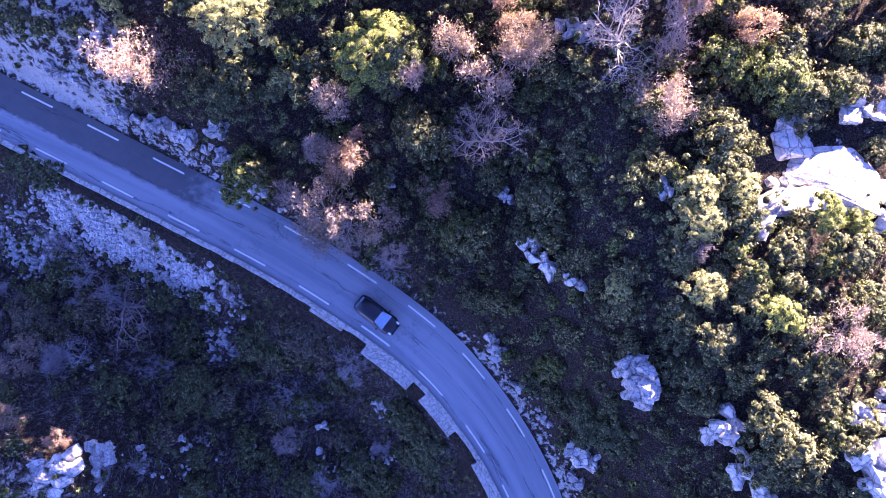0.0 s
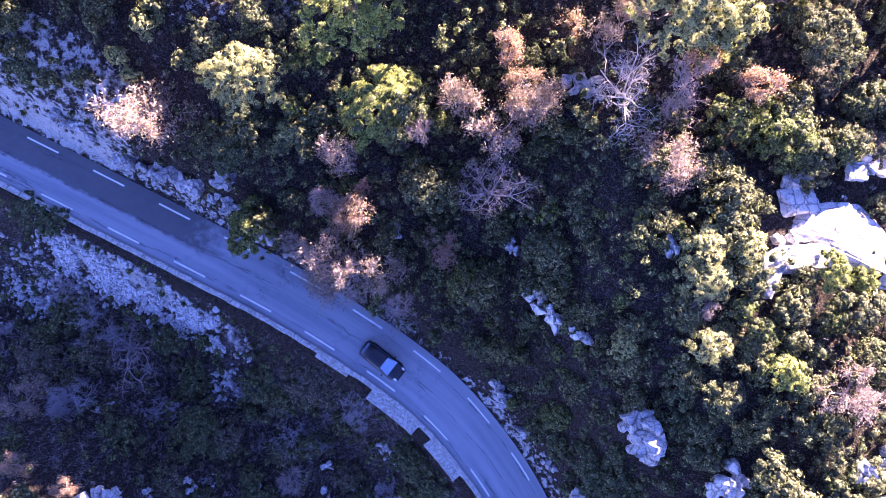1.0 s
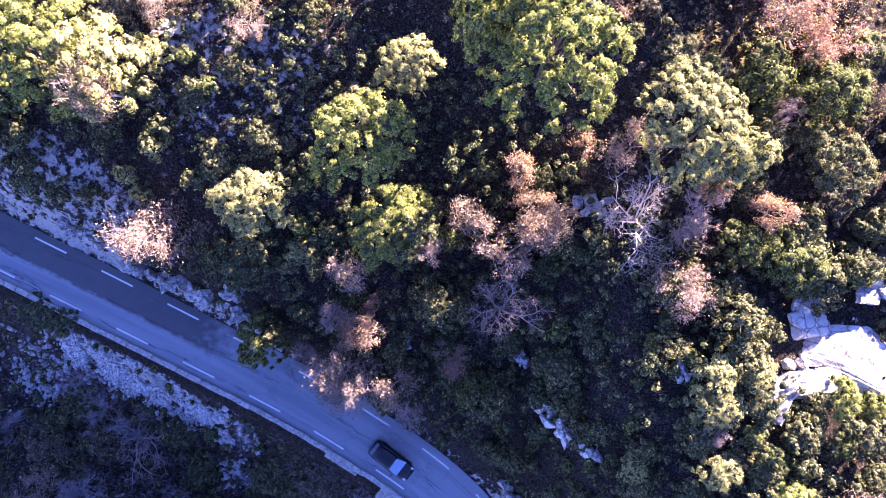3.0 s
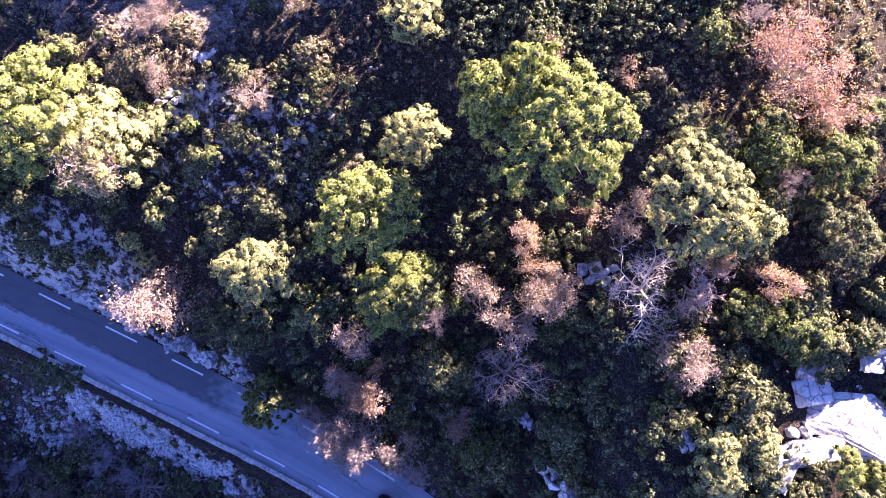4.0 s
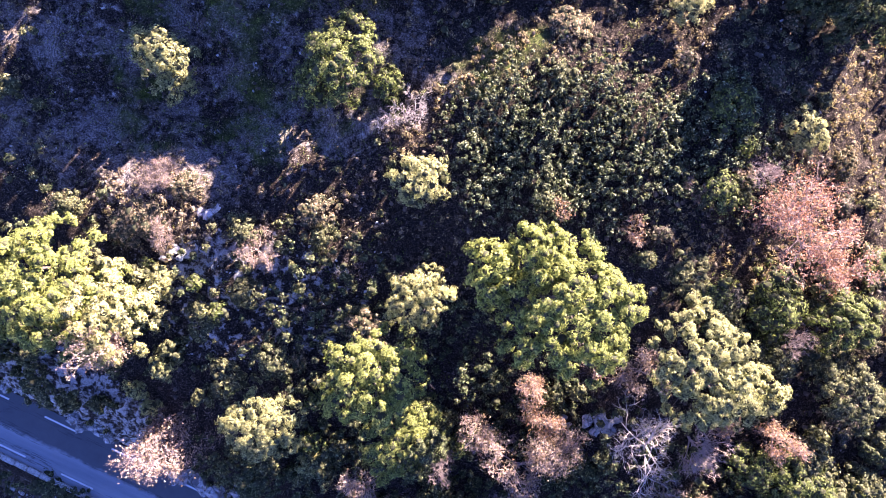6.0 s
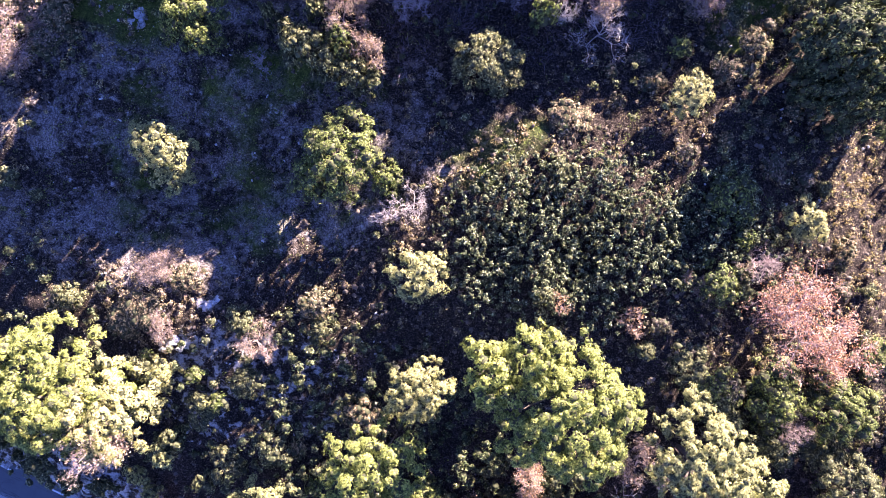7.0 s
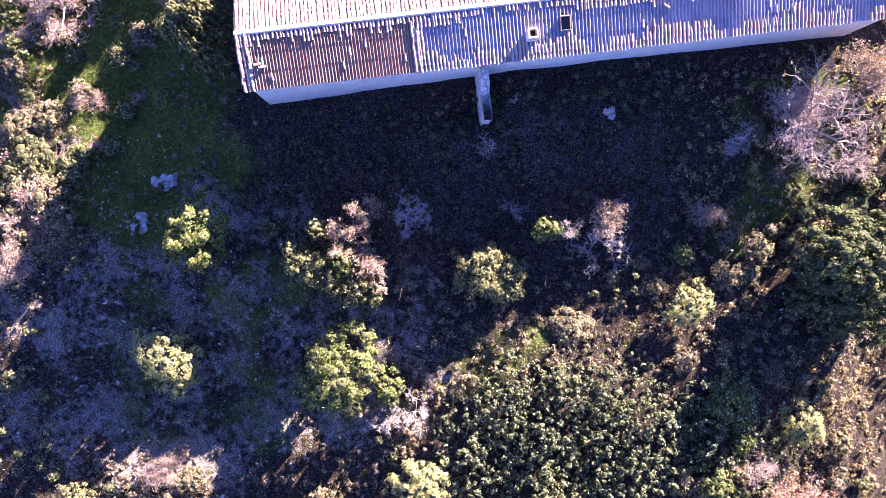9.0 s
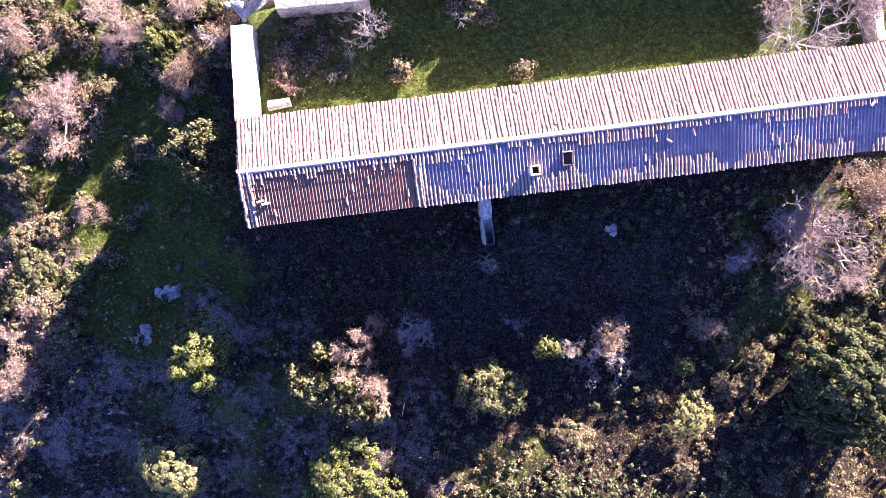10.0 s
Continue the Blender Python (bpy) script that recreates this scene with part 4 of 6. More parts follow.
stone_field("scree", 34, scree, "tumbled pale limestone rubble below the road", SCREE, 0.12, 0.8)
verge_stones = []
for _ in range(400):
    m = road_pose(S_DASH + field_rng.choice((field_rng.uniform(-12, 16), field_rng.uniform(36, 60))), 3.1 + abs(field_rng.gauss(0, 0.9)), 0)
    verge_stones.append((m.translation.x, m.translation.y))
stone_field("verge_rubble", 35, verge_stones, "broken limestone along the foot of the cutting", GREY_ROCK, 0.1, 0.5)
loose = scatter(field_rng, 160, -24, 46, 14, 12, 0) + scatter(field_rng, 150, -12, 31, 12, 6, 0) + scatter(field_rng, 120, 24, 50, 9, 8, 0) + scatter(field_rng, 60, -21, 58, 3.5, 4, 0) + scatter(field_rng, 60, 27, 8, 8, 8, 0)
stone_field("field_stones", 36, loose, "scattered small pale stones in the grass", ROCK, 0.06, 0.3)


# ---- old walls round the courtyard ----
def rubble_wall(name, label, a, b, thick, top_a, top_b, low, mat=None, rough=0.06):
    """A wall of rubble between two points, its top running from top_a to top_b."""
    a, b = Vector((*a, 0)), Vector((*b, 0))
    n = max(3, int((b - a).length / 0.3))
    u = (b - a).normalized()
    w = Vector((-u.y, u.x, 0)) * thick / 2
    rows = 9
    verts, faces = [], []
    ring = []
    for i in range(n + 1):
        p = a.lerp(b, i / n)
        top = top_a + (top_b - top_a) * i / n
        loop = [(p - w, z) for z in np.linspace(low, top, rows)] + [(p - w * 0.33, top + 0.02), (p + w * 0.33, top + 0.02)] + [(p + w, z) for z in np.linspace(top, low, rows)]
        for q, z in loop:
            c = Vector((q.x, q.y, z))
            c += Vector(noise.noise_vector(c * 1.9)) * rough + Vector(noise.noise_vector(c * 6.0)) * rough * 0.5
            verts.append(c)
        ring = len(loop)
    for i in range(n):
        for j in range(ring - 1):
            p = i * ring + j
            faces.append((p, p + ring, p + ring + 1, p + 1))
    faces.append(tuple(range(ring)))
    faces.append(tuple(range(n * ring + ring - 1, n * ring - 1, -1)))
    return tagged(new(name, mesh_from(name, verts, faces, [mat or WALL_STONE])), label, "wall", kind="structure")


rubble_wall("wall_west", "thick pale lime-capped courtyard wall", (-12.72, 69.9), (-12.97, 75.5), 1.25, 19.9, 19.7, 12.0, MORTAR)
rubble_wall("wall_north", "rubble wall closing the courtyard", (-10.9, 76.9), (-5.4, 77.5), 1.0, 20.0, 20.2, 14.0)
# the next two walls are out of view, added and gapped to shade the court
rubble_wall("unseen_wall_middle", "rubble wall closing the courtyard", (-5.2, 78.6), (1.7, 79.4), 0.8, 20.4, 20.6, 14.0)
rubble_wall("unseen_wall_north_east", "rubble wall closing the courtyard", (4.6, 80.6), (25.5, 83.2), 0.8, 20.95, 20.95, 14.0)
rubble_wall("wall_north_west", "stub of a ruined rubble tower wall", (-13.8, 76.9), (-11.1, 79.1), 1.5, 16.9, 17.6, 11.0)
rubble_wall("wall_east", "ruined rubble wall closing the courtyard", (26.5, 75.2), (24.8, 84.0), 0.6, 19.4, 19.2, 14.0)
# capping stones on the ruined tower
cap = random.Random(5)
for k in range(20):
    f = k / 19
    x, y = -14.4 + 3.4 * f + cap.uniform(-0.3, 0.3), 77.1 + 2.0 * f + cap.uniform(-0.3, 0.5)
    ob = tagged(new("cap_stone", boulder_mesh("cap_stone", 300 + k % 5, (0.55, 0.45, 0.4), ROCK, 2)), "loose white stone on the ruined wall", "stone", "stones on the ruined wall")
    ob.matrix_basis = pose(x, y, 17.05 + 0.7 * f, 0, 0, cap.uniform(0, 360))
log_bm = bmesh.new()
bmesh.ops.create_cone(log_bm, cap_ends=True, segments=10, radius1=0.34, radius2=0.3, depth=1.4)
for v in log_bm.verts:
    v.co += Vector(noise.noise_vector(v.co * 3)) * 0.04
trough = tagged(new("stone_trough", bm_mesh("stone_trough", log_bm, WALL_STONE)), "fallen round stone block in the courtyard", "stone")
trough.matrix_basis = pose(-11.0, 71.1, on_ground(-11.0, 71.1) + 0.25, 0, 90, 10)


# ---- car ----
def car_paint(name, colour, rough, metal=0.0):
    m, nt, p = material(name)
    n = noise_node(nt, 5.0, 3.0, 0.6, object_coords(nt))
    nt.links.new(ramp(nt, n.outputs["Fac"], [(0.3, tuple(v * 0.85 for v in colour)), (0.7, tuple(min(1, v * 1.1) for v in colour))]), p.inputs["Base Color"])
    p.inputs["Roughness"].default_value, p.inputs["Metallic"].default_value = rough, metal
    p.inputs["Specular IOR Level"].default_value = 0.25 if rough > 0.3 else 0.5
    return m


# the glass is coloured pale metallic blue to look like mirrored sky
PAINT, GLASS, TYRE, CHROME, LAMP = car_paint("black_car_paint", (0.008, 0.009, 0.016), 0.3), car_paint("sky_tinted_glass", (0.28, 0.36, 0.46), 0.1, 0.7), car_paint("tyre_rubber", (0.02, 0.02, 0.02), 0.9), car_paint("bright_trim", (0.7, 0.7, 0.72), 0.2, 0.9), car_paint("lamp_lens", (0.75, 0.76, 0.78), 0.1)


def loft(name, sections, mat):
    """A smooth shell through cross-sections (x, half width, low, high, shoulder)."""
    verts, faces = [], []
    for x, w, lo, hi, sh in sections:
        mid = lo + (hi - lo) * sh
        prof = [(-w * 0.9, lo), (-w, lo + 0.12), (-w, mid), (-w * 0.93, hi - 0.08), (-w * 0.78, hi), (0, hi + 0.02), (w * 0.78, hi), (w * 0.93, hi - 0.08), (w, mid), (w, lo + 0.12), (w * 0.9, lo)]
        verts += [(x, y, z) for y, z in prof]
    n = 11
    for i in range(len(sections) - 1):
        for j in range(n):
            a, b = i * n + j, i * n + (j + 1) % n
            faces.append((a, b, b + n, a + n))
    faces += [tuple(range(n))[::-1], tuple(range((len(sections) - 1) * n, len(sections) * n))]
    return mesh_from(name, verts, faces, [mat], True)


car = tagged(new("car"), "black estate car driving along the asphalt road", "car")
car_s, car_o = s_at(-3.38, 0.91), float(road_frame(-3.38, 0.91)[0][0])
car.matrix_basis = road_pose(car_s, car_o, 0.03) @ pose(0, 0, 0, 0, 0, -3) @ Matrix.Diagonal((0.91, 0.92, 0.95, 1))
part("body", loft("body", [(-2.22, 0.6, 0.35, 0.85, 0.5), (-2.1, 0.78, 0.28, 0.98, 0.5), (-1.4, 0.9, 0.25, 1.0, 0.6), (0.0, 0.91, 0.25, 0.98, 0.6), (0.9, 0.9, 0.25, 0.97, 0.6), (1.6, 0.86, 0.26, 0.9, 0.6), (1.95, 0.78, 0.28, 0.8, 0.6), (2.14, 0.64, 0.3, 0.72, 0.6), (2.25, 0.4, 0.35, 0.62, 0.5)], PAINT), car)
part("cabin", loft("cabin", [(-2.0, 0.58, 0.93, 1.1, 0.5), (-1.75, 0.67, 0.93, 1.44, 0.4), (-1.0, 0.74, 0.93, 1.53, 0.4), (0.0, 0.74, 0.93, 1.52, 0.4), (0.25, 0.72, 0.93, 1.47, 0.4), (0.34, 0.6, 0.93, 1.3, 0.4)], PAINT), car, "black roof and pillars")
wind = mesh_from("windscreen", [(0.22, -0.58, 1.5), (0.22, 0.58, 1.5), (1.2, 0.78, 1.0), (1.2, -0.78, 1.0), (0.22, -0.58, 1.44), (0.22, 0.58, 1.44), (1.16, 0.76, 0.95), (1.16, -0.76, 0.95)], [(3, 2, 1, 0), (4, 5, 6, 7), (0, 1, 5, 4), (1, 2, 6, 5), (2, 3, 7, 6), (3, 0, 4, 7)], [GLASS])
part("windscreen", wind, car, "sky-reflecting windscreen")
for side in (-1, 1):
    part("side_window", box_mesh("side_window", (1.9, 0.03, 0.3), GLASS, 0.01, (-0.8, side * 0.735, 1.2)), car)
    part("headlight", box_mesh("headlight", (0.42, 0.2, 0.13), LAMP, 0.05, (1.93, side * 0.6, 0.77)), car, "clear headlight")
    part("mirror", box_mesh("mirror", (0.14, 0.2, 0.13), PAINT, 0.03, (0.75, side * 1.0, 1.02)), car)
part("rear_window", mesh_from("rear_window", [(-1.8, -0.58, 1.42), (-1.8, 0.58, 1.42), (-2.06, 0.6, 1.06), (-2.06, -0.6, 1.06)], [(0, 1, 2, 3)], [GLASS]), car)
part("bumper", box_mesh("bumper", (0.1, 1.2, 0.14), PAINT, 0.04, (2.22, 0, 0.55)), car, "black front bumper")
wheel_bm = bmesh.new()
bmesh.ops.create_cone(wheel_bm, cap_ends=True, segments=18, radius1=0.32, radius2=0.32, depth=0.22)
bmesh.ops.bevel(wheel_bm, geom=wheel_bm.edges[:], offset=0.02, segments=1, affect="EDGES")
wheel_me = bm_mesh("tyre", wheel_bm, TYRE)
rim_bm = bmesh.new()
bmesh.ops.create_cone(rim_bm, cap_ends=True, segments=14, radius1=0.2, radius2=0.2, depth=0.24)
rim_me = bm_mesh("rim", rim_bm, CHROME)
for x in (-1.35, 1.4):
    for side in (-1, 1):
        w = part("wheel", wheel_me, car)
        w.matrix_basis = pose(x, side * 0.8, 0.32, 90)
        part("rim", rim_me, w)


# ---- plants ----
def leaves_at(rs, centre, normal, size, narrow=0.55):
    """A loose pointed leaf, or tuft of needles, at each centre, turned about its normal."""
    n = len(centre)
    normal = normal / (np.linalg.norm(normal, axis=1)[:, None] + 1e-9)
    a = np.cross(normal, rs.normal(size=(n, 3)))
    a /= np.linalg.norm(a, axis=1)[:, None] + 1e-9
    b = np.cross(normal, a)
    s = (size * rs.uniform(0.6, 1.4, n))[:, None]
    a, b = a * s * 0.5, b * s * 0.5 * narrow
    v = np.stack([centre - a * 0.7 - b, centre - a * 0.7 + b, centre + a + normal * s * 0.15], axis=1)
    return v.reshape(-1, 3), np.arange(3 * n).reshape(n, 3)


_ring = np.array([(math.cos(k * 1.0472 + o), math.sin(k * 1.0472 + o)) for o in (0, 0.5236) for k in range(6)])
DOME = (np.vstack([np.c_[_ring[:6], np.full(6, -0.35)], np.c_[_ring[6:] * 0.78, np.full(6, 0.58)], [[0, 0, 1.0]]]),
        np.array([t for k in range(6) for t in ((k, (k + 1) % 6, 6 + k), ((k + 1) % 6, 6 + (k + 1) % 6, 6 + k), (6 + k, 6 + (k + 1) % 6, 12))]))


def sprays(rs, centre, radius, k, squash, count=11):
    """Leaves along sprays that stick out of each clump k to uneven lengths: their places and the way out."""
    way = rs.normal(size=(len(centre), count, 3))
    way[..., 2] = np.abs(way[..., 2]) * 1.2 - 0.25
    way /= np.linalg.norm(way, axis=2)[..., None]
    reach = rs.uniform(0.6, 1.35, (len(centre), count))
    j = rs.randint(count, size=len(k))
    out = rs.uniform(0.45, 1.0, len(k)) ** 0.6 * reach[k, j]
    d = way[k, j] + rs.normal(size=(len(k), 3)) * 0.3
    d /= np.linalg.norm(d, axis=1)[:, None]
    return centre[k] + d * (out * radius[k])[:, None] * squash, d


def lumps(rs, shape, centre, radius, squash, uneven):
    """The dense inner body of each clump of foliage: uneven closed lumps of the given shape."""
    v, f = shape
    n, k = len(centre), len(v)
    body = v[None] * rs.uniform(1 - uneven, 1 + uneven, (n, k, 1)) * radius[:, None, None] * np.array([1, 1, squash]) + centre[:, None]
    return body.reshape(-1, 3), (f[None] + (np.arange(n) * k)[:, None, None]).reshape(-1, 3)


def puffs(rs, r, h, count, low=0.25):
    """Centres and radii of the clumps of a crown of radius r and height h: most over its outer dome, some below."""
    ang, rad = np.arange(count) * 2.39996 + rs.uniform(-0.35, 0.35, count), np.sqrt((np.arange(count) + 0.5) / count) * rs.uniform(0.9, 1.04, count)
    edge = 1 + (0.2 if count < 100 else 0.09) * np.sin(ang * 2 + rs.uniform(0, 6)) + 0.11 * np.sin(ang * 5 + rs.uniform(0, 6))
    top = np.sqrt(np.clip(1 - (rad * 0.96) ** 2, 0, 1))
    z = h * (low + (1 - low) * top * rs.uniform(0.7, 1.04, count))
    pr = r * np.sqrt(9.0 / count) * rs.uniform(0.26, 0.58, count)
    x, y = rad * edge * np.cos(ang) * (r - pr * 0.7), rad * edge * np.sin(ang) * (r - pr * 0.7)
    return np.stack([x, y, z - pr * 0.7], axis=1), pr


def crown_mesh(name, seed, mat, r, h, clumps, leaves, size, narrow=0.55, flat=0.75, low=0.25, ruffle=0.3):
    rs = np.random.RandomState(seed)
    c, pr = puffs(rs, r, h, clumps, low)
    k = rs.choice(clumps, leaves, p=pr**2 / (pr**2).sum())
    pos, d = sprays(rs, c, pr, k, np.array([1, 1, flat]))
    out = pos - np.array([0, 0, h * low])
    nor = d + 0.8 * out / np.linalg.norm(out, axis=1)[:, None] + rs.normal(size=(leaves, 3)) * ruffle
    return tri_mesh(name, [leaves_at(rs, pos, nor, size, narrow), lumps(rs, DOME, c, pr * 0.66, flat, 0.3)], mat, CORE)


def prism(out, a, b, ra, rb, sides=3):
    """A tapered stick from a to b, added to the lists of vertices and faces."""
    verts, faces = out
    w = (b - a).normalized()
    u = w.orthogonal().normalized()
    v = w.cross(u)
    n = len(verts)
    for p, r in ((a, ra), (b, rb)):
        for k in range(sides):
            t = 6.2832 * k / sides
            verts.append(p + u * (math.cos(t) * r) + v * (math.sin(t) * r))
    for k in range(sides):
        j = (k + 1) % sides
        faces.append((n + k, n + j, n + sides + j, n + sides + k))


def trunk_mesh(name, seed, mat, r, h, stem, limbs=4, lean=0.1):
    """A tapered trunk with rising limbs that reach into the crown."""
    rr = random.Random(seed)
    out = ([], [])
    p, q = Vector((0, 0, -0.5)), Vector((rr.uniform(-lean, lean) * h, rr.uniform(-lean, lean) * h, h * 0.45))
    mid = (p + q) / 2 + Vector((rr.uniform(-0.1, 0.1) * r, rr.uniform(-0.1, 0.1) * r, 0))
    prism(out, p, mid, stem * 1.25, stem, 6)
    prism(out, mid, q, stem, stem * 0.7, 6)
    prism(out, q, q + Vector((0.05 * r, 0, h * 0.4)), stem * 0.7, stem * 0.15, 5)
    for k in range(limbs):
        a = 6.283 * k / limbs + rr.uniform(-0.4, 0.4)
        s = mid.lerp(q, rr.uniform(0.0, 1.0))
        e = s + Vector((math.cos(a) * r * 0.5, math.sin(a) * r * 0.5, h * rr.uniform(0.12, 0.3)))
        f = e + Vector((math.cos(a) * r * 0.3, math.sin(a) * r * 0.3, h * rr.uniform(0.02, 0.14)))
        prism(out, s, e, stem * 0.42, stem * 0.22, 4)
        prism(out, e, f, stem * 0.22, stem * 0.06, 3)
    return mesh_from(name, *out, [mat])


def bare_limbs(seed, r, h, stem, orders=(6, 4, 4, 4), spread=1.0):
    """Branching limbs of a leafless tree: the sticks and the tips of its twigs."""
    rr = random.Random(seed)
    out, tips = ([], []), []
    scale = math.hypot(r, h * 0.8)

    def grow(p, way, length, rad, level):
        last = level >= len(orders)
        line, n = [p], 2 if last else 3
        for k in range(n):
            way = (way + Vector((rr.gauss(0, 0.22), rr.gauss(0, 0.22), rr.gauss(0.05, 0.12)))).normalized()
            line.append(line[-1] + way * length / n)
        for k in range(n):
            prism(out, line[k], line[k + 1], rad * (1 - 0.5 * k / n), rad * (1 - 0.5 * (k + 1) / n), 5 if level == 0 else 3)
        if last:
            tips.append((line[-1], way))
            return
        for k in range(orders[level]):
            at = rr.uniform(0.45 if level == 0 else 0.3, 1.0) * n
            i = min(int(at), n - 1)
            s = line[i].lerp(line[i + 1], at - i)
            a = 6.283 * (k + rr.uniform(-0.3, 0.3)) / orders[level]
            side = Matrix.Rotation(a, 3, way) @ way.orthogonal().normalized()
            w = (way * 0.75 + side * (1.15 if level == 0 else 0.8) * spread + Vector((0, 0, 0.1))).normalized()
            if w.z < -0.1:
                w.z *= -0.3
            grow(s, w, length * rr.uniform(0.42, 0.74) * (1.35 if level == 0 else 1.0), max(0.009, rad * 0.5), level + 1)

    grow(Vector((0, 0, -0.4)), Vector((rr.uniform(-0.15, 0.15), rr.uniform(-0.15, 0.15), 1)).normalized(), scale * 0.36, stem, 0)
    reach = sorted(math.hypot(e.x, e.y) for e, w in tips)
    ext = reach[int(0.9 * len(reach))]
    hi = max(v.z for v in out[0])
    for v in out[0]:
        v.x, v.y = v.x * r / ext, v.y * r / ext
        v.z = v.z * h / hi if v.z > 0 else v.z
    tips = [(Vector((e.x * r / ext, e.y * r / ext, e.z * h / hi)), w) for e, w in tips]
    return out, tips


def twigs_at(seed, tips, per, length, width):
    """Fine twigs, as slivers, fanned out at the tips."""
    rs = np.random.RandomState(seed)
    base = np.repeat(np.array([e[:] for e, w in tips]), per, axis=0)
    way = np.repeat(np.array([w[:] for e, w in tips]), per, axis=0)
    n = len(base)
    base = base + rs.normal(size=(n, 3)) * length * 0.22
    d = way * 0.7 + rs.normal(size=(n, 3)) * 0.6 + np.array([0, 0, 0.2])
    d /= np.linalg.norm(d, axis=1)[:, None]
    l = length * rs.uniform(0.5, 1.3, n)[:, None]
    s = np.cross(d, rs.normal(size=(n, 3)))
    s /= np.linalg.norm(s, axis=1)[:, None]
    s *= width * 0.5
    v = np.stack([base - s, base + s, base + d * l], axis=1)
    return v.reshape(-1, 3), np.arange(3 * n).reshape(n, 3)


MODELS = {}


def model(kind, size, variant):
    """A plant of a kind, in one of four sizes, built once: radius and height in metres, and its parts."""
    key = (kind, size, variant)
    if key in MODELS:
        return MODELS[key]
    seed = abs(sum(ord(ch) * (i + 3) for i, ch in enumerate(kind))) * 31 + size * 7 + variant
    r = (0.8, 1.7, 3.2, 4.9)[size]
    meshes = []
    if kind in ("pine", "pale"):
        h = (1.5, 3.6, 7.5, 11.5)[size]
        meshes.append(("trunk", trunk_mesh("trunk", seed, BARK, r, h, (0.04, 0.08, 0.15, 0.22)[size])))
        meshes.append(("crown", crown_mesh("crown", seed, LEAF[kind], r, h, (14, 40, 100, 230)[size], (1100, 5200, 18000, 40000)[size], (0.14, 0.15, 0.16, 0.17)[size], 0.5, 0.85, 0.2, 0.22)))
    elif kind in ("green", "olive", "dark", "dry", "heath", "oak"):
        h = (1.15, 2.2, 4.2, 6.5)[size]
        meshes.append(("trunk", trunk_mesh("trunk", seed, BARK, r, h, (0.025, 0.05, 0.12, 0.18)[size])))
        meshes.append(("crown", crown_mesh("crown", seed, LEAF[kind], r, h, (11, 32, 80, 120)[size], (400, 1550, 7600, 13000)[size], (0.14, 0.14, 0.145, 0.16)[size], 0.75, 0.9, 0.1, 0.25)))
    else:
        size = min(size, 2)
        h = (1.2, 3.0, 5.2)[size]
        limb = {"white": "white", "grey": "grey"}.get(kind, "bare")
        out, tips = bare_limbs(seed, r, h, ((0.03, 0.06, 0.12) if kind != "white" else (0.035, 0.06, 0.1))[size], ((4, 4, 3), (5, 4, 4, 2), (6, 5, 4, 3))[size], 1.0 if kind != "white" else 1.25)
        meshes.append(("trunk", mesh_from("trunk", *out, [TWIG[limb]])))
        meshes.append(("twig_canopy", tri_mesh("twig_canopy", [twigs_at(seed, tips, (9, 9, 8)[size] if kind != "white" else 5, (0.2, 0.27, 0.34)[size], 0.024)], TWIG[limb])))
        if kind in ("rust", "red", "sere"):
            rs = np.random.RandomState(seed)
            per = (9, 11, 13)[size] if kind != "sere" else (6, 8, 11)[size]
            pos = np.repeat(np.array([e[:] for e, w in tips]), per, axis=0)
            pos = pos + rs.normal(size=pos.shape) * (0.12, 0.18, 0.26)[size]
            leaf = LEAF[kind]
            meshes.append(("crown", tri_mesh("crown", [leaves_at(rs, pos, rs.normal(size=pos.shape) + np.array([0, 0, 0.6]), (0.12, 0.125, 0.135)[size], 0.7)], leaf)))
    MODELS[key] = (r, h, meshes)
    return MODELS[key]


WORDS = {
    "pine": ("pine_tree", "sunlit pine with a yellow-green clumped crown", "tree"),
    "pale": ("pine_tree", "pale pine with a thin yellowish crown", "tree"),
    "green": ("evergreen_shrub", "leafy evergreen shrub with bright green foliage", "shrub"),
    "olive": ("olive_shrub", "dense shrub with dull olive-green leaves", "shrub"),
    "dark": ("dark_shrub", "dark green evergreen shrub on the slope", "shrub"),
    "oak": ("evergreen_oak", "broad dark evergreen oak on the rough pasture", "tree"),
    "dry": ("dry_shrub", "dry tan shrub among the brush", "shrub"),
    "heath": ("brown_shrub", "brownish winter shrub on the slope", "shrub"),
    "bare": ("bare_tree", "leafless tree with fine pinkish twigs", "tree"),
    "grey": ("bare_tree", "leafless tree with grey-violet twigs", "tree"),
    "white": ("bare_tree", "leafless tree with pale bleached branches", "tree"),
    "rust": ("oak_sapling", "small oak with withered rust-brown leaves", "tree"),
    "red": ("red_tree", "small tree with withered pinkish-red leaves", "tree"),
    "sere": ("withered_tree", "half-bare tree with withered pinkish-tan leaves", "tree"),
}
plant_rng = random.Random(12)


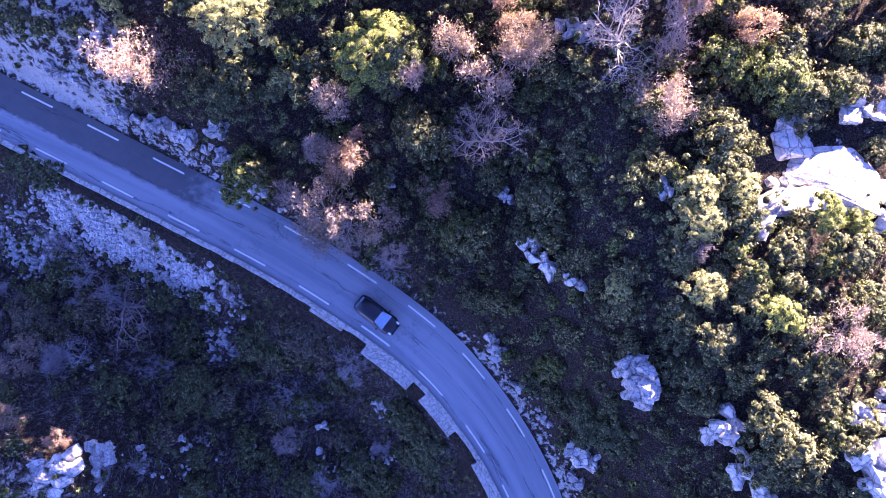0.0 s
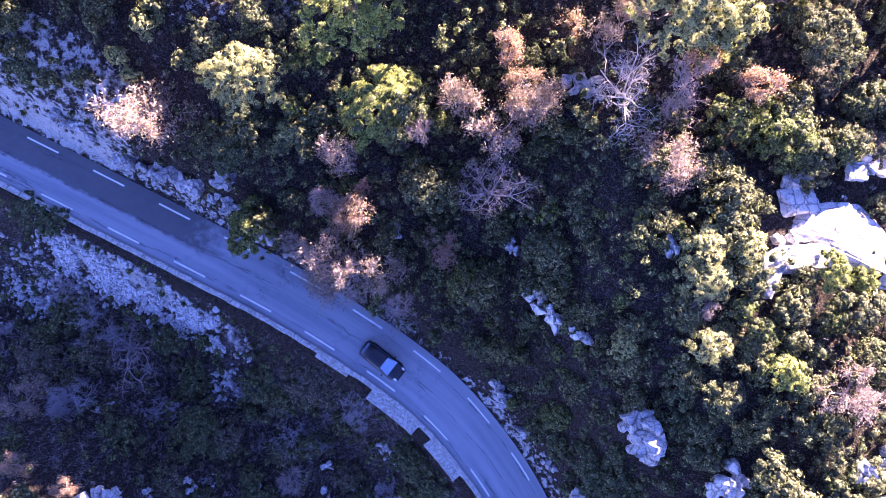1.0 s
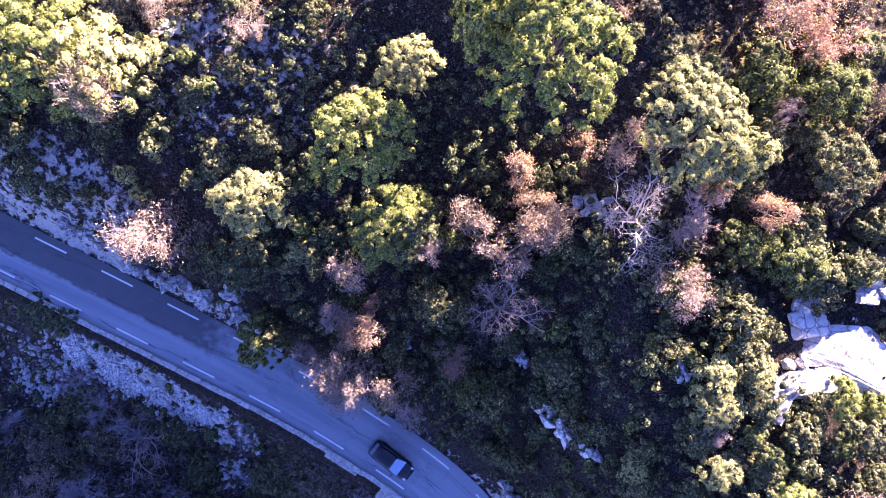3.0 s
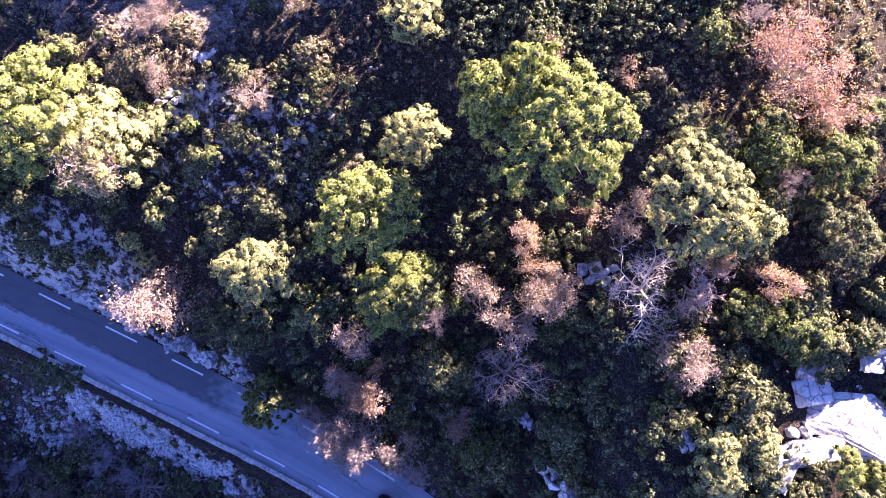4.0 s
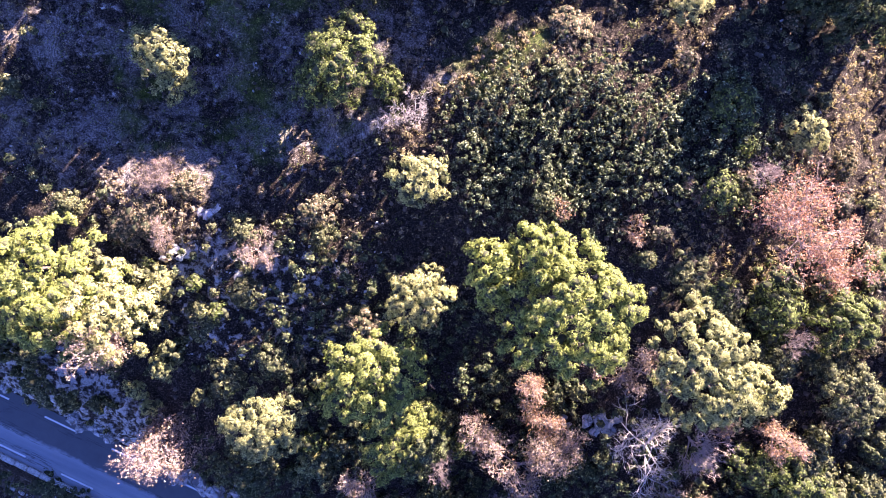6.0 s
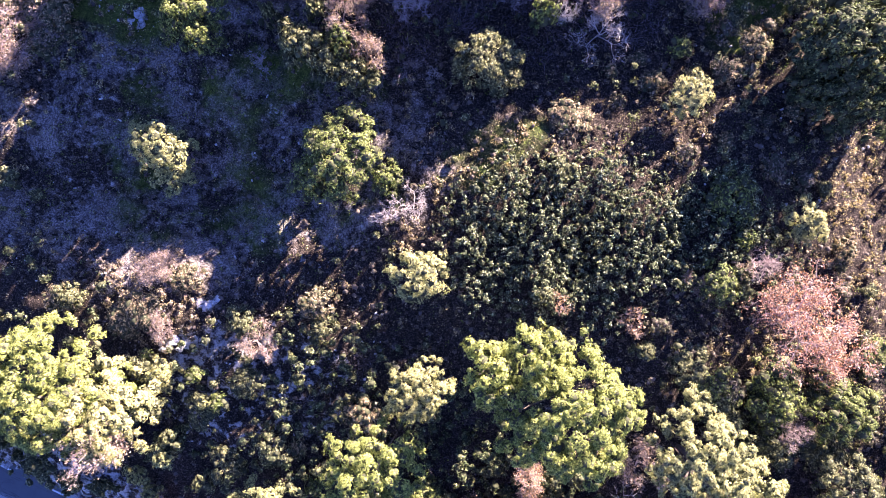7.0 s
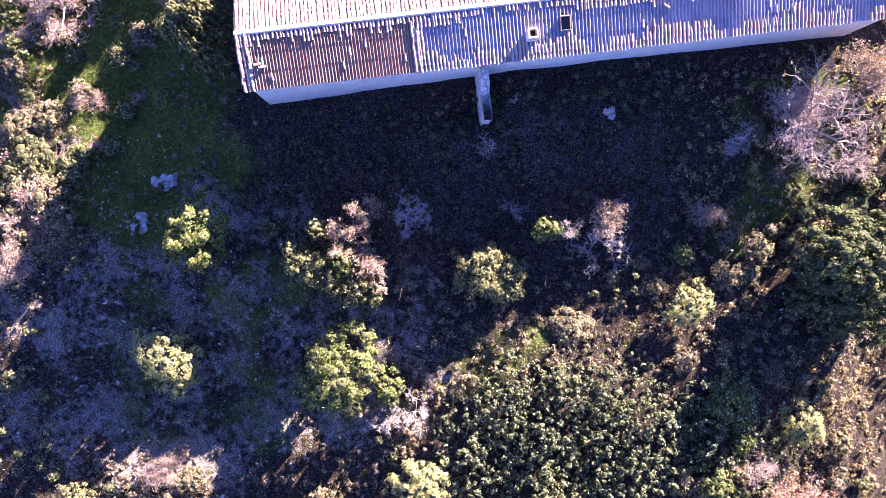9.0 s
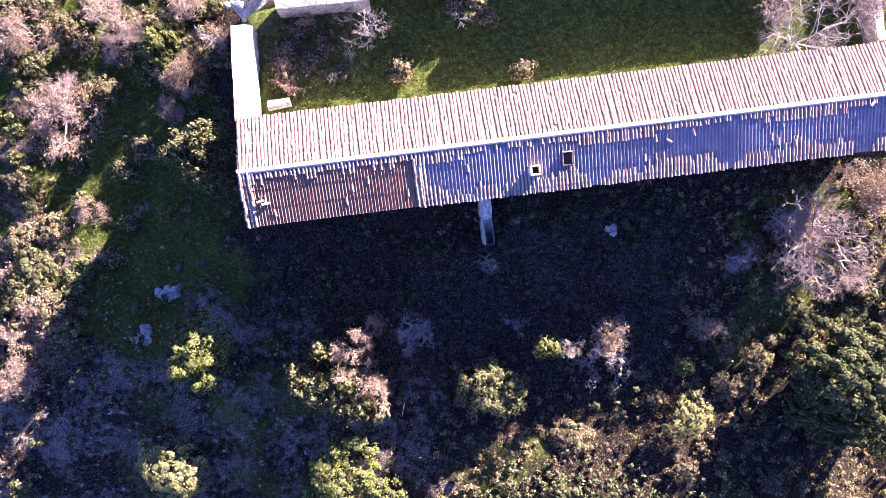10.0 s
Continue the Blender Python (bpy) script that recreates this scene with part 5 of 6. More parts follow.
def plant(kind, x, y, r, h=None):
    """One plant of crown radius r and height h, standing on the ground."""
    size = 0 if r < 1.15 else 1 if r < 2.4 else 2 if r < 4.0 or kind not in ("pine", "pale") else 3
    mr, mh, meshes = model(kind, size, plant_rng.randrange(3) if size < 3 else 0)
    name, label, category = WORDS[kind]
    k = r / mr
    hz = h / mh if h else k * plant_rng.uniform(0.9, 1.15)
    if size == 0 and category == "tree":
        name, label, category = name.replace("_tree", "_sapling"), label.replace("tree", "sapling"), "sapling"
    ob = tagged(new(name), label, category)
    ob.matrix_basis = Matrix.Translation((x, y, on_ground(x, y) - 0.05)) @ pose(0, 0, 0, 0, 0, plant_rng.uniform(0, 360)) @ Matrix.Diagonal((k * plant_rng.uniform(0.93, 1.07), k * plant_rng.uniform(0.93, 1.07), hz, 1))
    for pname, me in meshes:
        part(pname, me, ob)
    return ob


# single plants that stand out
plant("sere", -20.1, 17.5, 3.9, 7)
plant("pale", -12.9, 21.2, 2.9, 5.0)
plant("pine", -4.9, 25.0, 3.68, 9.5)
plant("pine", -3.2, 19.8, 3.2, 3.6)
# dark-leaved stand-in for the shaded lower side of the pine
plant("dark", -1.7, 19.2, 2.42, 5)
plant("pine", 7.2, 29.7, 5.03, 12.5)
plant("pine", 2.6, 32.0, 2.3, 10)
plant("pine", 5.4, 32.8, 2.6, 11)
plant("pale", -2.0, 30.2, 2.46, 5)
plant("pale", 16.8, 25.7, 4.38, 8.5)
plant("pale", 20.6, 23.9, 2.05, 7)
plant("sere", 14.2, 25.1, 2.10, 5)
plant("pine", -25.3, 30.9, 4.98, 10)
plant("pale", -22.2, 29.2, 3.5, 9)
plant("pine", -27.7, 32.2, 2.37, 8)
plant("red", 23.2, 35.6, 3.4, 4.8)
plant("red", 27.1, 33.0, 2.34, 3)
plant("pale", -2.0, 38.1, 2.10, 3.5)
plant("dry", -9.0, 36.1, 1.55, 2)
plant("olive", -8.7, 34.3, 1.17, 1.8)
plant("olive", -14.0, 34.8, 1.36, 1.8)
plant("sere", -13.2, 33.5, 1.46, 1.8)
plant("olive", -13.9, 30.5, 1.47, 1.5)
plant("rust", 5.2, 23.8, 1.58, 4)
plant("rust", 6.9, 22.0, 1.70, 4)
plant("olive", 9.4, 23.4, 0.90, 2.5)
plant("rust", 10.5, 25.2, 0.79, 2)
plant("white", 13.9, 19.4, 2.7, 6.0)
plant("bare", 17.4, 20.5, 2.2, 5.5)
plant("sere", 5.2, 17.6, 2.3, 6.2)
plant("sere", 8.2, 18.1, 2.7, 6.2)
plant("bare", 4.7, 14.0, 2.4, 6.2)
plant("sere", 1.9, 19.6, 2.0, 5.5)
plant("bare", -0.5, 17.5, 1.5, 5)
plant("rust", 23.1, 21.1, 1.72, 4.5)
plant("rust", 19.8, 21.7, 1.74, 4.5)
plant("sere", 16.7, 15.0, 2.2, 5)
plant("olive", -0.5, 14.4, 1.45, 3.5)
plant("olive", 1.6, 13.7, 1.46, 3.5)
plant("rust", -5.3, 12.0, 1.70, 3)
plant("sere", -7.6, 12.5, 1.69, 3)
plant("red", -4.5, 14.0, 0.84, 2.5)
plant("sere", -7.5, 8.9, 2.67, 3.5)
plant("bare", -4.8, 8.2, 2.20, 3)
plant("red", 1.3, 9.9, 1.31, 2.5)
plant("green", 3.6, 7.5, 1.98, 2.5)
plant("green", 21.2, 18.2, 2.14, 3.5)
plant("olive", 25.5, 18.6, 2.14, 3.5)
plant("olive", 27.2, 16.2, 1.76, 3)
plant("olive", 20.8, 12.9, 2.10, 3.5)
plant("pale", 19.0, 9.1, 1.92, 3)
plant("green", 22.6, 29.3, 2.10, 4)
plant("bare", 23.6, 27.8, 1.54, 4)
plant("green", 27.5, 28.6, 2.70, 4.5)
plant("olive", 27.8, 23.6, 2.69, 4)
plant("olive", 19.1, 29.4, 1.55, 3.5)
plant("rust", 7.7, 36.6, 0.95, 2)
plant("olive", 6.4, 36.9, 0.85, 2)
plant("rust", 12.5, 34.8, 1.06, 1.8)
plant("olive", 13.7, 32.9, 0.87, 1.8)
plant("sere", -19.1, 38.5, 1.37, 1)
plant("dry", -22.2, 34.7, 1.38, 1)
plant("dry", -18.0, 37.8, 1.38, 1)
plant("green", -20.8, 32.6, 0.59, 1)
plant("olive", -25.9, 36.6, 1.17, 2)
plant("olive", -30.9, 25.7, 0.72, 1.5)
plant("olive", -25.9, 22.2, 0.83, 1.2)
plant("olive", -23.3, 26.8, 1.60, 1.4)
plant("olive", -19.8, 25.8, 0.80, 1.2)
plant("olive", -15.6, 24.4, 1.80, 1.6)
plant("olive", -12.4, 25.8, 1.57, 1.8)
plant("olive", -17.5, 23.0, 1.01, 1.4)
plant("dark", -9.5, 17.5, 1.85, 2.5)
plant("dry", -5.8, 27.8, 2.19, 2)
plant("dry", -10.6, 25.6, 0.80, 1)
plant("olive", -17.1, 28.7, 1.57, 1.2)
plant("dark", -14.6, 17.1, 2.48, 2.5)
plant("green", 24.5, 17.3, 3.11, 3.5)
plant("olive", 26.9, 15.0, 1.77, 2.5)
plant("olive", 21.0, 10.5, 2.10, 3)
plant("olive", 22.5, 12.6, 1.16, 2.2)
plant("pale", 19.2, 7.1, 1.90, 3)
plant("green", 21.8, 5.2, 1.05, 2)
plant("pale", 19.5, 2.6, 1.72, 2.8)
plant("bare", 19.3, 4.7, 1.34, 2.5)
plant("pale", 14.0, 2.6, 1.18, 3)
plant("olive", 14.4, 1.3, 1.58, 2.8)
plant("pine", 24.4, 0.8, 1.61, 2.8)
plant("olive", 23.9, -6.6, 2.06, 4)
plant("olive", 25.2, -8.3, 2.25, 4)
plant("olive", 23.6, -9.1, 1.71, 3.5)
plant("sere", 28.6, -0.7, 2.07, 2.5)
plant("bare", 30.3, -1.2, 1.51, 2.5)
plant("olive", 25.2, 5.0, 1.72, 2.4)
plant("pine", 28.0, 7.7, 1.53, 2.4)
plant("olive", 30.0, 5.2, 1.91, 2.5)
plant("green", 28.1, 4.3, 1.16, 2)
plant("olive", 23.1, -3.0, 1.15, 2)
plant("olive", 27.9, -2.7, 1.14, 1.6)
plant("olive", 25.5, 2.9, 1.14, 1.8)
plant("olive", 23.1, 2.9, 1.15, 1.8)
plant("olive", 4.3, 6.5, 1.92, 4.6)
plant("olive", 0.4, 13.9, 2.07, 4)
plant("olive", 6.4, 1.9, 1.42, 4.2)
plant("olive", 9.9, 6.2, 0.92, 3.2)
plant("olive", 31.5, 19.9, 1.77, 2.5)
plant("green", 13.9, 5.7, 0.79, 1.5)
plant("green", 14.2, 8.7, 0.49, 1)
plant("green", 17.6, 10.5, 0.77, 1.5)
plant("olive", 30.3, 1.8, 1.15, 2)
plant("olive", 31.5, 8.9, 1.38, 1.6)
plant("sere", 17.2, 13.4, 1.92, 3)
plant("olive", 15.8, 15.3, 1.74, 2.5)
plant("dark", 15.5, -8.2, 2.14, 1.8)
plant("dark", 13.7, -7.1, 2.41, 1.8)
plant("olive", 16.6, -2.5, 1.21, 1.5)
plant("olive", 19.3, -3.2, 1.57, 1.5)
plant("olive", 20.7, -0.9, 1.53, 1.6)
plant("dark", 18.0, -0.5, 1.56, 1.6)
plant("olive", 9.5, 8.9, 1.85, 2)
plant("olive", 8.2, 9.5, 1.26, 2)
plant("olive", 11.2, 4.4, 1.45, 1.4)
plant("red", 1.3, 9.0, 1.30, 2.5)
plant("grey", -2.5, 5.3, 2.06, 2.5)
plant("bare", -6.1, 6.4, 1.18, 2)
plant("olive", -9.4, 18.0, 1.23, 2.5)
plant("sere", -5.7, 16.9, 1.83, 3.5)
plant("bare", -0.8, 17.9, 1.44, 3.5)
plant("bare", -8.1, 13.6, 1.46, 3)
plant("rust", -4.6, 14.2, 0.85, 2)
plant("bare", -27.1, 2.2, 3.36, 3.5)
plant("heath", -29.6, 1.2, 2.06, 3)
plant("sere", -36.2, -3.5, 2.33, 3)
plant("grey", -31.5, -3.0, 2.59, 3)
plant("grey", -24.1, -3.8, 1.84, 2)
plant("grey", -6.2, -3.0, 2.06, 3)
plant("grey", -11.3, -6.3, 2.20, 3)
plant("bare", -12.9, -10.5, 1.95, 3.5)
plant("dark", -15.5, -11.7, 1.85, 2)
plant("heath", -9.4, -1.1, 2.68, 2.2)
plant("dark", -14.2, -1.6, 2.55, 2)
plant("dark", 1.1, -10.6, 3.00, 2.5)
plant("dark", -0.9, -8.0, 1.99, 2)
plant("dark", -5.2, -13.5, 2.42, 2)
plant("dark", -20.2, -14.6, 1.82, 2)
plant("dark", -10.3, -14.7, 2.40, 2)
plant("dark", -26.6, -5.8, 2.32, 2)
plant("dark", -21.2, -6.3, 2.60, 2)
plant("olive", -34.8, -7.9, 1.72, 2)
plant("rust", -32.2, -7.9, 1.46, 2)
plant("heath", -18.2, -6.4, 2.09, 2)
plant("dark", -32.1, 5.0, 2.34, 2)
plant("heath", -35.6, 0.9, 2.89, 2)
plant("dark", -32.8, 13.4, 1.88, 1)
plant("dark", -30.9, 12.5, 1.41, 1)
plant("olive", -25.3, 22.2, 0.83, 1.5)
plant("olive", -30.2, 23.2, 1.92, 1.5)
plant("green", -7.2, 46.1, 3.14, 4.5)
plant("green", -4.1, 44.6, 1.32, 3)
plant("green", -9.0, 45.0, 2.08, 3.5)
plant("pale", -19.4, 46.7, 2.2, 4.0)
plant("pale", -18.8, 45.2, 1.7, 3.4)
plant("bare", -20.8, 46.0, 1.36, 2.2)
plant("bare", -17.5, 46.0, 0.79, 2)
plant("white", -2.2, 42.9, 1.51, 2.2)
plant("grey", -3.9, 42.2, 1.14, 1.8)
plant("olive", -28.4, 43.6, 0.63, 1)
plant("olive", -30.3, 44.8, 1.07, 1.6)
plant("pale", 16.3, 50.4, 1.61, 2.4)
plant("olive", 2.5, 52.6, 2.4, 3.6)
plant("olive", 3.6, 51.4, 1.51, 2.6)
plant("olive", 1.0, 52.3, 0.94, 2.5)
plant("green", -16.6, 55.2, 2.5, 6.4)
plant("green", -16.5, 54.1, 1.47, 5.2)
plant("olive", -10.2, 53.9, 1.5, 4.6)
plant("olive", -8.0, 52.3, 1.6, 4.4)
plant("sere", -5.8, 52.6, 1.3, 4.4)
plant("olive", -8.7, 55.5, 1.0, 5)
plant("sere", -6.1, 56.5, 1.4, 5.8)
plant("sere", -4.8, 52.0, 0.9, 4.2)
plant("olive", -11.9, 55.4, 0.7, 4.6)
plant("grey", -3.0, 56.9, 1.67, 3)
plant("green", 6.2, 55.5, 1.1, 4.2)
plant("sere", 9.8, 56.7, 1.6, 4.6)
plant("white", 10.2, 54.8, 2.1, 4)
plant("white", 7.2, 55.7, 1.2, 3.9)
plant("grey", 4.4, 56.6, 1.14, 2.5)
plant("sere", 17.2, 56.0, 1.24, 2.5)
plant("green", 15.9, 53.8, 0.96, 1.6)
plant("oak", 25.3, 53.1, 2.81, 5)
plant("oak", 28.5, 52.7, 2.13, 4.5)
plant("oak", 30.1, 50.6, 1.40, 3)
plant("oak", 24.5, 50.9, 1.70, 4)
plant("sere", -28.4, 56.7, 2.31, 2.5)
plant("dry", -26.7, 55.9, 1.53, 2)
plant("sere", -28.6, 53.1, 1.71, 2)
plant("olive", -29.9, 59.1, 1.16, 2)
plant("olive", -25.9, 59.1, 0.96, 1.8)
plant("green", 19.5, 43.3, 2.11, 2)
plant("green", 18.7, 37.6, 1.73, 2)
plant("green", 20.4, 40.6, 0.87, 1.8)
plant("pale", 24.9, 41.8, 1.75, 2.8)
plant("dry", 28.4, 39.8, 1.20, 1.8)
plant("green", 18.9, 29.6, 2.17, 2.8)
plant("green", 22.7, 30.8, 1.96, 2.5)
plant("bare", 21.1, 38.7, 1.74, 2.4)
plant("white", -0.9, 51.9, 0.57, 1.5)
plant("grey", -12.7, 52.8, 1.14, 2)
plant("dry", -26.6, 36.4, 1.37, 1.6)
plant("olive", -25.8, 36.6, 0.78, 1.5)
plant("dry", 8.3, 48.7, 1.72, 1)
plant("dry", 13.9, 51.3, 0.97, 1)
plant("dry", 19.3, 52.3, 1.36, 1.2)
plant("dry", 21.3, 54.2, 1.36, 1.2)
plant("olive", 19.6, 55.7, 1.16, 1)
plant("olive", 7.8, 45.2, 1.13, 1.2)
plant("olive", -15.4, 69.2, 1.22, 8)
plant("olive", -15.9, 68.4, 1.41, 8)
plant("olive", -15.7, 66.7, 1.26, 6)
plant("olive", -16.5, 67.2, 0.88, 8)
plant("green", -19.7, 75.2, 1.69, 3)
plant("sere", -26.6, 70.6, 2.29, 2.6)
plant("sere", -27.8, 71.8, 1.34, 2.4)
plant("sere", -29.2, 76.7, 2.09, 2.5)
plant("bare", -22.8, 77.6, 1.90, 2.4)
plant("sere", -18.1, 77.6, 1.68, 2.5)
plant("grey", -15.6, 75.7, 1.12, 2.2)
plant("sere", -18.1, 73.3, 1.33, 2)
plant("olive", -29.9, 69.8, 0.62, 1.4)
plant("olive", -29.8, 68.0, 0.87, 1.6)
plant("dry", -26.4, 77.0, 1.16, 1.6)
plant("dry", -25.2, 75.9, 1.16, 1.5)
plant("olive", -28.5, 74.3, 1.15, 1.5)
plant("dry", -25.1, 72.4, 1.16, 1.5)
plant("sere", -19.6, 70.9, 1.15, 1.5)
plant("dry", -23.5, 72.6, 0.96, 1.4)
plant("sere", -25.4, 64.7, 1.36, 1.6)
plant("dry", -27.7, 63.0, 1.56, 1.4)
plant("dry", -30.0, 62.2, 1.56, 1.5)
plant("olive", -28.8, 59.8, 1.95, 1.5)
plant("olive", -26.2, 59.8, 1.18, 1.3)
plant("dry", -21.0, 68.8, 0.96, 1.4)
plant("olive", -22.6, 67.2, 0.97, 1.3)
plant("heath", -30.1, 66.4, 1.16, 1.4)
plant("bare", 24.1, 61.7, 3.33, 3.6)
plant("sere", 23.1, 63.2, 1.50, 2.5)
plant("bare", 27.0, 60.1, 1.54, 2.5)
plant("sere", 27.3, 66.2, 1.47, 3)
plant("white", 21.3, 75.9, 3.09, 3.5)
plant("bare", 24.9, 76.5, 2.03, 3)
plant("bare", 19.6, 76.4, 1.46, 2.5)
plant("white", -5.6, 76.0, 1.6, 3)
plant("sere", -9.0, 76.0, 0.9, 1.6)
plant("dry", -0.2, 77.5, 0.73, 0.7)
plant("rust", -10.9, 72.5, 1.1, 1.2)
plant("dry", -3.5, 73.2, 1.10, 1.2)
plant("dry", 4.3, 73.3, 0.91, 1)
plant("white", -6.8, 74.2, 0.55, 1)
plant("white", -7.9, 72.9, 0.56, 0.8)
plant("white", 4.2, 63.7, 0.55, 2)
plant("white", 2.8, 61.3, 1.12, 2)
plant("heath", 19.7, 62.1, 1.31, 2.5)
plant("oak", 28.1, 57.1, 1.60, 1.2)
plant("oak", 24.3, 57.2, 1.18, 1)
plant("green", -13.2, 11.5, 2.6, 6.8)
plant("olive", -12.2, 11.7, 1.3, 6.0)
plant("dark", 14.6, -5.6, 1.2, 1.8)
plant("dark", 17.9, -3.0, 1.3, 2.0)
plant("olive", 15.2, -1.4, 1.2, 2.0)
plant("olive", 20.2, -5.6, 1.1, 2.0)
plant("olive", 22.7, -7.6, 1.0, 1.8)
plant("dark", 22.0, -10.6, 1.1, 1.6)
plant("olive", 24.8, -9.2, 1.3, 2.2)
plant("olive", 29.4, -8.2, 1.2, 2.0)
plant("olive", 29.6, -11.4, 1.3, 2.0)
plant("olive", 9.9, 6.2, 1.0, 1.8)
plant("dark", 8.2, 4.2, 1.1, 1.8)
plant("olive", 12.0, 4.9, 1.2, 1.8)
plant("olive", 32.4, 12.4, 1.3, 1.3)
plant("olive", 26.4, 7.4, 1.2, 1.8)
plant("pine", 30.4, 7.0, 1.3, 2.2)
plant("pale", 21.9, 9.2, 1.4, 3.0)
plant("sere", -7.2, 9.0, 2.2, 8.0)
plant("rust", -5.0, 11.4, 1.7, 6.0)
plant("sere", -3.6, 7.8, 2.0, 7.5)
plant("bare", -9.3, 9.6, 1.5, 6.0)
plant("bare", -1.2, 6.0, 1.4, 5.0)
plant("dark", -6.2, 7.2, 1.0, 1.6)
plant("dark", -4.0, 5.4, 1.0, 1.5)
plant("olive", -8.6, 8.0, 0.9, 1.6)
plant("dark", -1.5, 4.0, 1.0, 1.5)
plant("dark", 1.0, 3.0, 1.0, 1.4)
plant("oak", 26.3, 53.0, 4.0, 7.5)
plant("oak", 28.8, 50.6, 3.2, 6.5)
plant("oak", 26.0, 50.4, 2.6, 5.5)
plant("oak", 28.0, 55.0, 2.2, 6.5)
plant("olive", 30.0, 53.0, 2.0, 6.5)
plant("green", -31.6, -12.8, 1.5, 3.5)
plant("white", -33.0, -11.0, 1.6, 3.5)
plant("rust", -28.2, -9.4, 1.2, 2.5)
plant("olive", -31.0, -9.2, 1.0, 2.5)
plant("grey", -25.5, -11.6, 1.3, 2.6)
plant("olive", -32.4, -15.0, 1.6, 3.0)
plant("sere", -21.4, 28.8, 2.67, 10)
plant("sere", -19.4, 38.4, 1.6, 0.9)
plant("dry", -20.6, 35.6, 1.8, 0.8)
plant("dry", -22.2, 35.4, 1.4, 0.8)
plant("sere", -19.0, 34.6, 1.3, 1.2)
plant("dry", 12.6, 72.6, 0.8, 0.9)
plant("dry", 13.9, 73.0, 0.6, 0.8)
plant("olive", -16.7, 68.4, 1.75, 8)
plant("green", -19.4, 75.5, 1.58, 4)
plant("bare", -23.5, 77.0, 1.70, 3)
plant("bare", -26.2, 71.2, 2.28, 3)
plant("bare", -29.6, 76.3, 1.71, 3)
plant("bare", -17.6, 77.5, 1.48, 3)
plant("green", -29.9, 69.7, 0.66, 1.5)
plant("green", -29.8, 68.0, 0.89, 1.6)
plant("sere", -18.2, 73.2, 1.32, 2.5)
plant("sere", -25.4, 64.7, 0.98, 1)
plant("sere", -21.4, 68.8, 0.97, 1)
plant("grey", -16.1, 75.6, 0.93, 2.5)
plant("bare", 23.5, 62.0, 3.40, 5.5)
plant("grey", 18.4, 61.6, 1.29, 3)
plant("dry", 0.9, 77.3, 1.1, 1.5)
plant("olive", -9.4, 53.0, 1.9, 4.6)
plant("green", -7.4, 53.4, 1.6, 4.6)
plant("olive", -6.4, 51.4, 1.6, 4.0)
plant("sere", -7.0, 55.0, 1.3, 5.4)
plant("olive", -5.2, 51.0, 1.0, 3.4)
plant("dry", 1.8, 76.6, 0.8, 0.9)
plant("heath", -10.6, 74.4, 0.9, 0.8)
plant("heath", -9.2, 73.6, 0.9, 0.7)
plant("heath", -8.2, 74.9, 0.9, 0.8)
plant("heath", -10.0, 75.6, 0.8, 0.8)
plant("heath", -7.2, 73.2, 0.6, 0.5)
plant("dry", -27.6, 57.4, 1.9, 2.2)
plant("dry", -29.6, 58.2, 1.6, 1.8)
plant("sere", -30.2, 53.3, 1.7, 2.2)
plant("white", 0.2, 76.9, 0.9, 1.2)
plant("sere", 27.0, 66.3, 1.82, 4)

# maquis shrubs that fill the slope between the ones above
more = random.Random(88)
made = 0
while made < 172:
    x, y = more.uniform(-14, 36), more.uniform(-16, 24)
    d = float(road_frame(x, y)[0][0])
    if not 4.2 < d < 27 or blob(x, y, 28.5, 11, 6, 4.5) > 0.3 or blob(x, y, 16, -3.6, 3, 3) > 0.3 or blob(x, y, 22, -9, 2.5, 4) > 0.3 or blob(x, y, 10, 4.5, 3, 2) > 0.3:
        continue
    # paler olive leaves are favoured eastward to brighten the sunlit side
    sunny = x > 16 and more.random() < 0.6
    plant("olive" if sunny or more.random() < 0.22 else more.choice(("dark", "dark", "dark", "green")), x, y, 0.55 + 1.1 * more.random() ** 1.6)
    made += 1
made = 0
while made < 84:
    x, y = more.uniform(-44, 8), more.uniform(-22, 12)
    d = float(road_frame(x, y)[0][0])
    if not -32 < d < -5 or blob(x, y, -26, 7.5, 9, 2.5, -27) > 0.3 or blob(x, y, -32, -13, 3.5, 3) > 0.3:
        continue
    plant(more.choice(("dark", "dark", "heath", "grey", "grey")), x, y, more.uniform(0.7, 1.9))
    made += 1
made = 0
while made < 50:
    x, y = more.uniform(-36, -9), more.uniform(17, 32)
    if not 6 < float(road_frame(x, y)[0][0]) < 20 or blob(x, y, -15.5, 23.0, 4.5, 8.5, -38) > 0.3:
        continue
    plant(more.choice(("olive", "green", "olive", "pale")), x, y, more.uniform(0.6, 1.3), more.uniform(1.5, 2.9))
    made += 1
made = 0
while made < 46:
    x, y = more.uniform(17, 36), more.uniform(16, 33)
    if blob(x, y, 16.8, 25.7, 3.4, 3.4) > 0.3 or blob(x, y, 23.5, 35.4, 3.0, 3.0) > 0.3:
        continue
    plant(more.choice(("olive", "dark", "olive", "green", "heath")), x, y, more.uniform(0.8, 1.9), more.uniform(1.2, 3.0))
    made += 1
